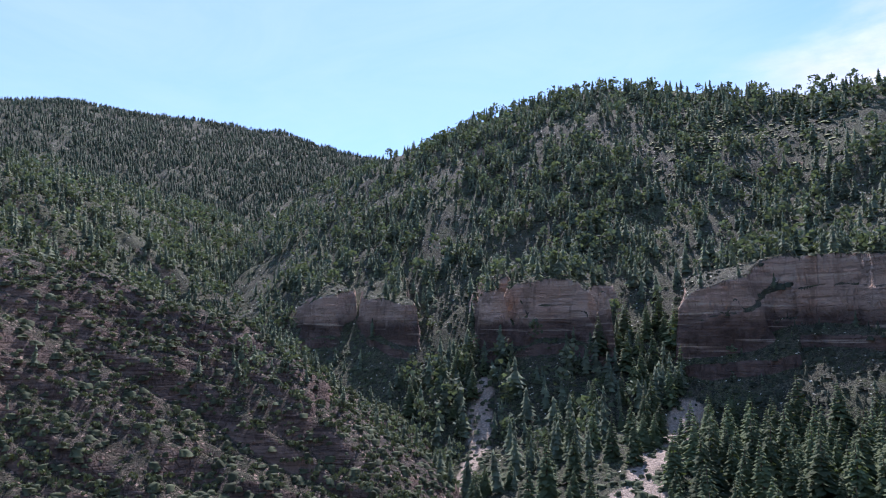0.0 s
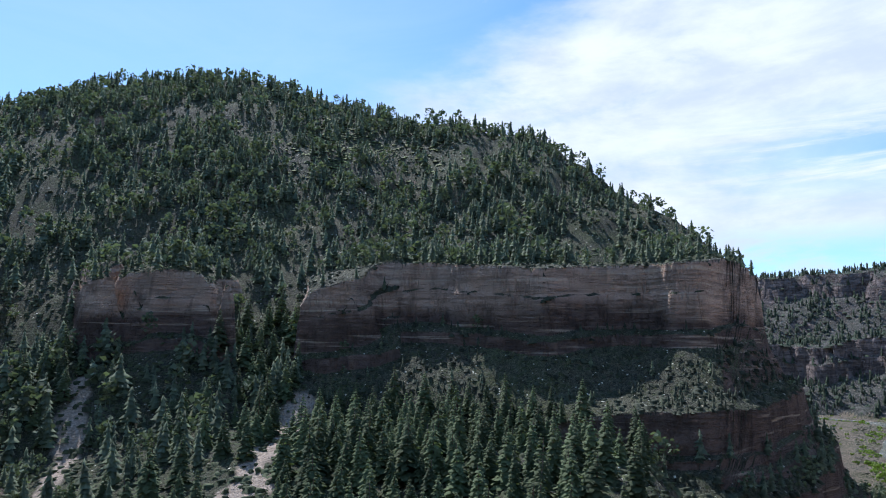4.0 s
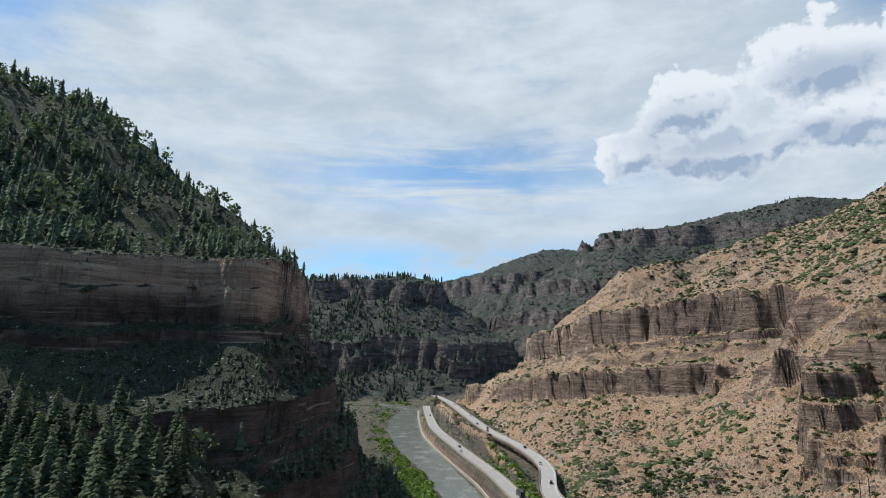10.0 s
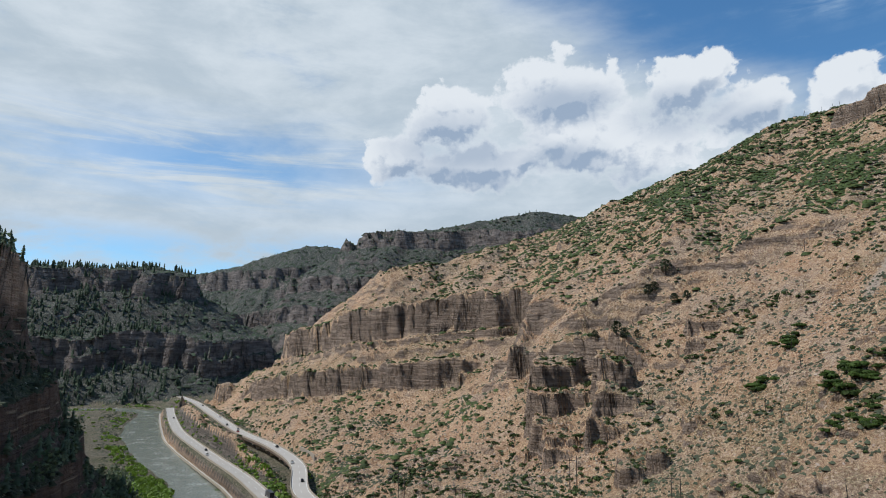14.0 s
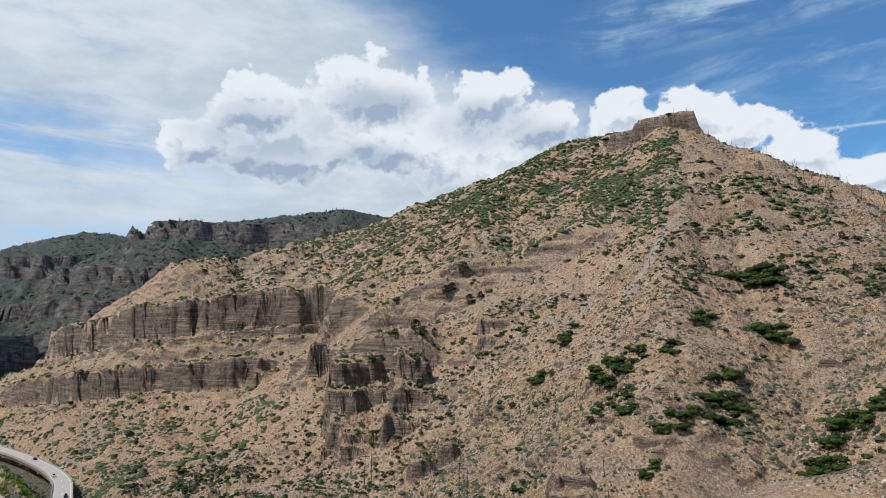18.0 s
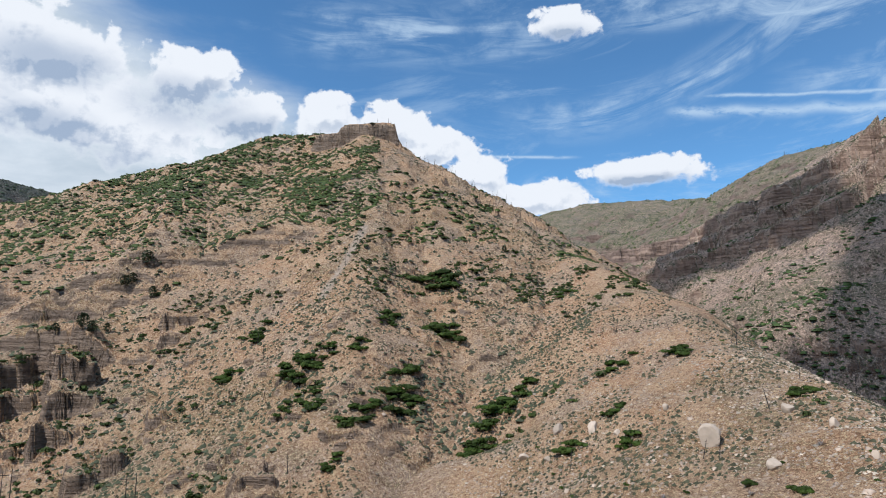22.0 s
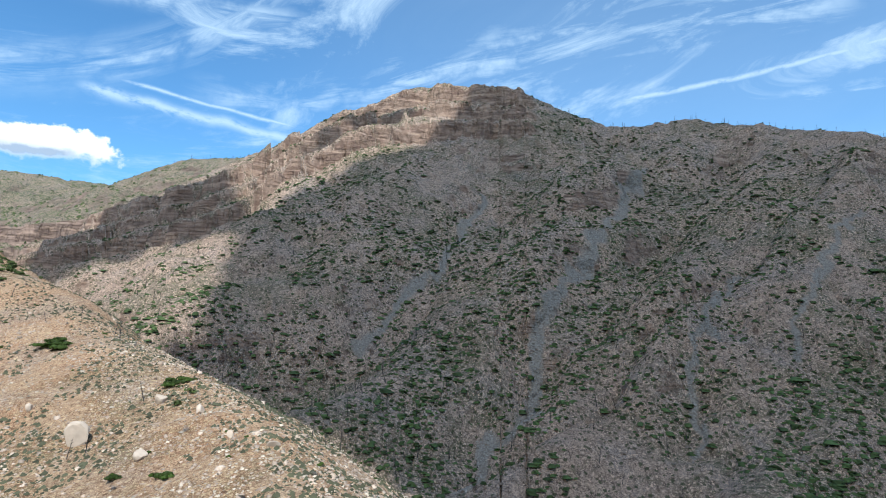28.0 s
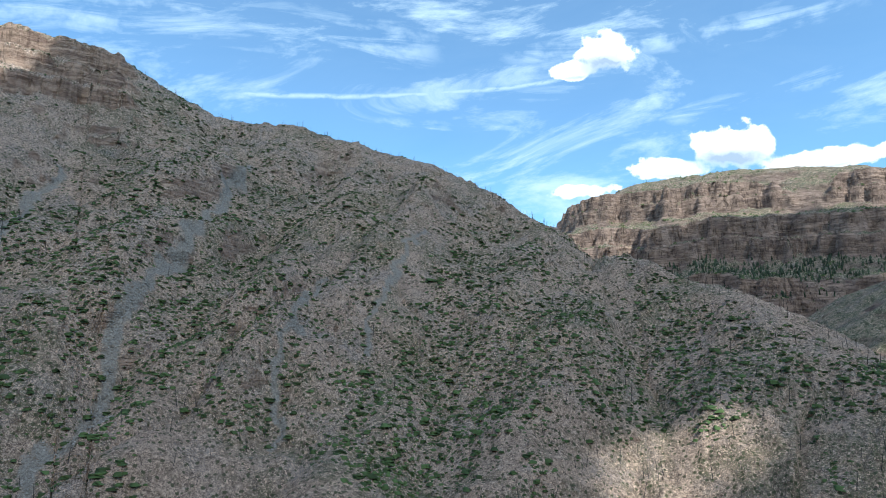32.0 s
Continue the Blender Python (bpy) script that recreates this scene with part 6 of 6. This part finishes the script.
# dead trees and grey bushes on the dry hill, things of their own
snag_meshes = [tri_mesh("dead_tree", *snag_sticks(200 + s, 14, 5), char_mat) for s in range(6)]
bush_meshes = [tri_mesh("dead_bush", *twig_heap(300 + s, 60), grey_wood_mat) for s in range(5)]
x, y, z, own, slope, r, b = sample(900, 92, 184, 105, 420, 1.2)
pick = [k for k in range(len(x)) if own[k] in (8, 9, 15) and slope[k] < 1.0]
for n, k in enumerate(pick[:110]):
    tall = rng.uniform(2.5, 7.5)
    ob = tagged(new("dead_tree", snag_meshes[n % 6]), "blackened bare dead tree standing on the slope", "dead tree", "dead trees on the dry slope")
    ob.matrix_world = Matrix.LocRotScale((x[k], y[k], z[k] - 0.1), Euler((rng.normal(0, 0.12), rng.normal(0, 0.12), rng.uniform(0, 6.28))), (tall * 1.2, tall * 1.2, tall))
for n, k in enumerate(pick[110:220]):
    wide = rng.uniform(0.8, 1.9)
    ob = tagged(new("dead_bush", bush_meshes[n % 5]), "leafless grey bush on the dry slope", "dead bush", "grey bushes on the dry slope")
    ob.matrix_world = Matrix.LocRotScale((x[k], y[k], z[k] - 0.05), Euler((0, 0, rng.uniform(0, 6.28))), (wide, wide, wide))

# stones
def boulder_mesh(seed):
    r = np.random.default_rng(seed)
    bm = bmesh.new()
    bmesh.ops.create_icosphere(bm, subdivisions=3, radius=1.0)
    cuts = [(Vector(r.normal(size=3)).normalized(), r.uniform(0.55, 0.85)) for _ in range(9)]
    for v in bm.verts:
        for n, d in cuts:
            over = v.co.dot(n) - d
            if over > 0:
                v.co -= n * over * 0.95
        v.co += v.co.normalized() * 0.06 * noise.noise(v.co * 3 + Vector((seed, 0, 0)))
    me = bpy.data.meshes.new("boulder")
    bm.to_mesh(me)
    bm.free()
    me.materials.append(stone_mat)
    return me


boulders = [boulder_mesh(s) for s in range(6)]
for n, (bb, aa, size) in enumerate(((159.3, 175, 3.4), (147.1, 216, 1.8), (150.0, 209, 2.2), (144.2, 212, 1.5), (163.8, 158, 1.6), (146.2, 206, 1.1), (174.0, 142, 1.2), (168.0, 170, 1.4), (152.0, 200, 1.1), (139.0, 261, 1.4), (156.0, 201, 1.2), (165.0, 181, 1.7), (170.5, 154, 1.0))):
    px, py, _ = at(bb, aa, 0)
    ob = tagged(new("boulder", boulders[n % 6]), "pale weathered boulder lying on the dry slope", "boulder", "boulders on the dry slope")
    ob.matrix_world = Matrix.LocRotScale((px, py, float(height(px, py)[0][0]) + size * 0.2), Euler((rng.uniform(0, 6), rng.uniform(0, 6), rng.uniform(0, 6))), (size * 1.3, size, size * 0.8))
x, y, z, own, slope, r, b = sample(20000, 72, 186, 90, 500, 1.0)
rubble = fbm(x / 30, y / 30, 3, 121)
ok = np.isin(own, [8, 9, 15]) & (rubble + 0.35 * (own == 9) * ramp(b, 145, 165) > 0.05)
s = rng.uniform(0.12, 0.45, len(x)) * np.where(rng.uniform(0, 1, len(x)) < 0.06, 2.6, 1.0)
crowd("rubble", STONES, stack(x, y, z, 0.0)[ok], np.stack([s, s], 1)[ok], stone_small_mat, "pale stones strewn over the dry slope", "stones")
x, y, z, own, slope, r, b = sample(17000, 112, 188, 95, 270, 1.2)
rubble = fbm(x / 18, y / 18, 3, 125)
ok = np.isin(own, [9]) & (rubble + 0.3 * ramp(b, 140, 165) > -0.1)
s = rng.uniform(0.16, 0.42, len(x)) * np.where(rng.uniform(0, 1, len(x)) < 0.08, 2.2, 1.0)
crowd("near_rubble", STONES, stack(x, y, z, 0.0)[ok], np.stack([s, s], 1)[ok], stone_small_mat, "pale angular stones on the near spur", "stones")
x, y, z, own, slope, r, b = sample(40000, 178, 212, 240, 660, 1.0)
ok = scree_share(x, y) > 0.4
s = rng.uniform(0.25, 0.8, len(x))
crowd("scree", STONES, stack(x, y, z, 0.0)[ok], np.stack([s, s], 1)[ok], plain("grey_scree", (0.30, 0.275, 0.245), 0.95, vary=0.4, scale=0.2, island=True), "grey scree stones in steep chutes", "stones")

# green banks of the river
x, y, z, own, slope, r, b = sample(26000, 60, 86, 330, 1150, 1.0)
d = near_line(x, y, RIVER)
roads = np.minimum(near_line(x, y, LOWER_ROAD), near_line(x, y, UPPER_ROAD))
ok = (d > 23) & (roads > 7) & ((d < 38) | (own == -1) & (rng.uniform(0, 1, len(x)) < 0.08)) & (z < 40) & (rng.uniform(0, 1, len(x)) < 0.2 + 0.4 * fbm(x / 40, y / 40, 2, 131))
leafy = [leaf_heap(34, 70 + s, 4, 0.9) for s in range(6)]
s = rng.uniform(1.2, 3.4, len(x)) * np.where(rng.uniform(0, 1, len(x)) < 0.15, 1.6, 1.0)
crowd("riverside_trees", leafy, stack(x, y, z, 0.2)[ok], np.stack([s, s * 1.2], 1)[ok], willow_mat, "bright green willows and cottonwoods on the river banks", "trees")


# a cloud high over the canyon, whose shade lies on the burnt slope
cloud_mat, _n, _l, _b = material("cloud_white", 1.0)
_b.inputs["Base Color"].default_value = (0.92, 0.92, 0.92, 1)
_clear, _blend = _n.new("ShaderNodeBsdfTransparent"), _n.new("ShaderNodeMixShader")
_geo, _tex, _mr = _n.new("ShaderNodeNewGeometry"), _n.new("ShaderNodeTexNoise"), _n.new("ShaderNodeMapRange")
_tex.inputs["Scale"].default_value, _tex.inputs["Detail"].default_value = 0.012, 3.0
_mr.inputs["From Min"].default_value, _mr.inputs["From Max"].default_value = 0.3, 0.7
_mr.inputs["To Min"].default_value, _mr.inputs["To Max"].default_value = 0.51, 0.61
_l.new(_geo.outputs["Position"], _tex.inputs["Vector"])
_l.new(_tex.outputs["Fac"], _mr.inputs["Value"])
_l.new(_mr.outputs["Result"], _blend.inputs[0])
_l.new(_clear.outputs[0], _blend.inputs[1])
_l.new(_b.outputs[0], _blend.inputs[2])
_l.new(_blend.outputs[0], _n["Material Output"].inputs["Surface"])


def under_sun(cx, cy, up_to):
    """Where the sun's rays through points of a level plane meet the ground."""
    gz = np.full(cx.shape, 200.0)
    for _ in range(9):
        fall = (up_to - gz) / sun_dir[2]
        gx, gy = cx - sun_dir[0] * fall, cy - sun_dir[1] * fall
        gz = 0.5 * gz + 0.5 * lie(gx.ravel(), gy.ravel())[0].reshape(cx.shape)
    return gx, gy


def cloud_over(name, label, up_to, discs, cell=17.0):
    """A flat-bottomed lumpy cloud with a ragged edge; its lobes are given by where their shade falls."""
    lift = (up_to - 150.0) / sun_dir[2]
    cx, cy = np.meshgrid(np.arange(-1450, 620, cell) + sun_dir[0] * lift, np.arange(-1350, 120, cell) + sun_dir[1] * lift, indexing="ij")
    gx, gy = under_sun(cx, cy, up_to)
    away = np.hypot(gx, gy)
    bear = np.degrees(np.arctan2(gx, gy)) % 360
    edge = 22 * fbm(cx / 110, cy / 110, 4, 191)
    first = np.interp(away, (200, 410, 430, 500, 590, 650, 690, 705, 776, 830, 960), (166, 167, 168.6, 170.7, 171.4, 174.7, 179, 183.7, 186.8, 190.3, 191.0))
    last = np.interp(away, (430, 520, 610, 700, 790, 880, 960), (268, 268, 262, 250, 236, 226, 214))
    inside = np.minimum(np.minimum(np.radians(bear - first), np.radians(last - bear)) * away, np.minimum(away - 200 - 90 * ramp(bear, 195, 185), 1010 - away)) + 0.6 * edge
    for b0, r0, size in discs:
        px, py, _ = at(b0, r0, 0)
        inside = np.maximum(inside, size - np.hypot(gx - px, gy - py) + 0.8 * edge)
    for b0, r0, size in ((244.0, 362, 24), (247.0, 364, 22), (241.5, 350, 16)):  # a gap that lets the sun through
        px, py, _ = at(b0, r0, 0)
        inside = np.minimum(inside, np.hypot(gx - px, gy - py) - size + 0.35 * edge)
    thick = np.clip(inside, 0, 60) * (0.9 + 0.5 * fbm(cx / 60, cy / 60, 3, 193)) + 2
    low = np.stack([cx, cy, np.full(cx.shape, up_to)], -1)
    high = low + np.stack([0 * thick, 0 * thick, thick], -1)
    index = np.arange(cx.size).reshape(cx.shape)
    keep = (inside[:-1, :-1] > 0).ravel()
    q = np.stack([index[:-1, :-1], index[1:, :-1], index[1:, 1:], index[:-1, 1:]], -1).reshape(-1, 4)[keep]
    tris = np.concatenate([q[:, [0, 1, 2]], q[:, [0, 2, 3]]])
    v = np.concatenate([low.reshape(-1, 3), high.reshape(-1, 3)])
    t = np.concatenate([tris[:, ::-1], tris + cx.size])
    used = np.unique(t)
    back = np.zeros(len(v), np.int64)
    back[used] = np.arange(len(used))
    return tagged(new(name, tri_mesh(name, v[used], back[t], cloud_mat)), label, "cloud", kind="structure")


cloud_over("backdrop_cloud", "broad white cloud drifting above the canyon", 1500.0, ((158, 680, 36), (161, 700, 46), (164, 700, 50), (167, 680, 48), (168.5, 620, 34), (160, 850, 80), (165, 800, 60), (169, 720, 40), (178, 760, 26), (181, 800, 32), (183.5, 840, 30),
           (244.2, 1150, 60), (248.5, 1170, 80), (254.6, 1190, 105), (257, 1000, 120), (252, 1080, 110), (247, 1040, 90), (257, 780, 110)))


# woods at the foot of the mountain, down to the water
x, y, z, own, slope, r, b = sample(5000, 52, 72, 260, 520, 1.2)
d = near_line(x, y, RIVER)
ok = np.isin(own, [-1, 3, 4]) & (z < 60) & (d > 24) & (d < 130) & (slope < 1.6) & spaced(x, y, np.ones(len(x), bool), 4.5)
bright = ok & (d < 44)
s = rng.uniform(1.6, 4.2, len(x))
crowd("bank_trees", [leaf_heap(80, 600 + k, 5, 0.9) for k in range(6)], stack(x, y, z, 0.3)[bright], np.stack([s, s * 1.25], 1)[bright], willow_mat, "bright yellow-green cottonwoods at the foot of the cliff", "trees")
dark = ok & ~bright & (rng.uniform(0, 1, len(x)) < 0.7)
s = rng.uniform(5, 12, len(x))
crowd("foot_woods", FIRS_MID, stack(x, y, z, 0.4)[dark], np.stack([s * 1.2, s], 1)[dark], needle_far_mat, "dark firs at the foot of the mountain", "forest")

x, y, z, own, slope, r, b = sample(9000, 24, 64, 200, 480, 1.2)
ok = (own == 3) & (z > 60) & (z < 125) & (slope < 1.7) & spaced(x, y, rng.uniform(0, 1, len(x)) < 0.25 + 0.5 * fbm(x / 24, y / 24, 2, 133), 5.0)
s = rng.uniform(1.8, 6, len(x))
# these firs use the colour darkened for the cliff's shade too
crowd("cliff_foot_woods", FIRS_FAR, stack(x, y, z, 0.3)[ok], np.stack([s * rng.uniform(0.9, 1.4, len(x)), s], 1)[ok], scrub_shaded_mat, "scrubby firs between the cliff bands, colour darkened for the shade", "forest")
x, y, z, own, slope, r, b = sample(22000, 52, 112, 900, 2250, 1.0)
ok = np.isin(own, [5, 6, 7]) & (slope < 1.4) & (rng.uniform(0, 1, len(x)) < 0.75 + 0.6 * fbm(x / 90, y / 90, 3, 163))
s = rng.uniform(1.5, 4.5, len(x))
crowd("wall_scrub", TUFTS, stack(x, y, z, 0.3)[ok], np.stack([s * 1.3, s], 1)[ok], needle_dark_mat, "dark juniper scrub on the distant canyon walls", "shrubs")

# fallen stone on the hills
x, y, z, own, slope, r, b = sample(30000, 72, 150, 300, 760, 1.1)
rubble = fbm(x / 26, y / 26, 3, 127)
ok = np.isin(own, [8, 15]) & (slope < 1.6) & (rubble > 0.0)
s = 0.2 + 1.0 * rng.beta(1.2, 4.0, len(x))
crowd("hill_rubble", STONES, stack(x, y, z, 0.0)[ok], np.stack([s * 1.2, s], 1)[ok], plain("hill_stone", (0.30, 0.235, 0.185), 0.95, vary=0.6, scale=0.3, island=True), "fallen brown and pale stones on the dry hill", "stones")
x, y, z, own, slope, r, b = sample(30000, 160, 262, 220, 1000, 1.1)
rubble = fbm(x / 26, y / 26, 3, 129)
ok = (own == 12) & (slope < 1.6) & (rubble > 0.0)
s = 0.25 + 1.3 * rng.beta(1.2, 4.0, len(x))
crowd("slope_rubble", STONES, stack(x, y, z, 0.0)[ok], np.stack([s * 1.2, s], 1)[ok], plain("slope_stone", (0.25, 0.195, 0.155), 0.95, vary=0.45, scale=0.3, island=True), "fallen grey-brown stones on the burnt slope", "stones")

# scrub and firs on the side canyon's walls
x, y, z, own, slope, r, b = sample(32000, 138, 262, 700, 2100, 1.0)
ok = np.isin(own, [10, 11, 13]) & (slope < 1.1) & (rng.uniform(0, 1, len(x)) < 0.5 + 0.5 * fbm(x / 70, y / 70, 2, 161))
s = rng.uniform(1.5, 4.0, len(x))
crowd("canyon_scrub", TUFTS, stack(x, y, z, 0.3)[ok], np.stack([s, s], 1)[ok], oak_far_mat, "dark scrub on the distant canyon walls", "shrubs")
x, y, z, own, slope, r, b = sample(9000, 230, 264, 800, 1500, 1.0)
ok = (own == 13) & (slope < 1.6) & (z < 260) & (rng.uniform(0, 1, len(x)) < 0.6 + 0.6 * fbm(x / 60, y / 60, 2, 165))
s = rng.uniform(5, 11, len(x))
crowd("wall_foot_woods", FIRS_FAR, stack(x, y, z, 0.3)[ok], np.stack([s * 1.4, s], 1)[ok], needle_dark_mat, "dark firs at the foot of the red cliffs", "forest")

# junipers above the outcrops of the dry hill, things of their own
JUNIPERS = [(107.7, 373, 8.5), (108.3, 369, 7.0), (111.9, 430, 10.0), (110.9, 424, 7.5), (112.5, 410, 7.0), (110.4, 422, 8.0), (105.9, 389, 5.5), (109.4, 386, 5.5), (142.5, 418, 5.0), (113.5, 407, 6.0)]
juniper_needles_mat = plain("juniper_needles", (0.05, 0.062, 0.03), 0.85, vary=0.4, scale=0.6)
juniper_crowns = [tri_mesh("crown", *pine_top(700 + k, 260), juniper_needles_mat) for k in range(3)]
for n, (bb, aa, tall) in enumerate(JUNIPERS):
    px, py, _ = at(bb, aa, 0)
    thing = tagged(new("juniper_tree"), "dark bushy juniper beside a rock outcrop", "juniper tree", "junipers on the dry hill")
    for name, me in (("trunk", trunk_mesh), ("crown", juniper_crowns[n % 3])):
        new(name, me).parent = thing
    thing.matrix_world = Matrix.LocRotScale((px, py, float(height(px, py)[0][0]) - 0.4), Euler((0, 0, 1.3 * n)), (tall * 1.25, tall * 1.25, tall))
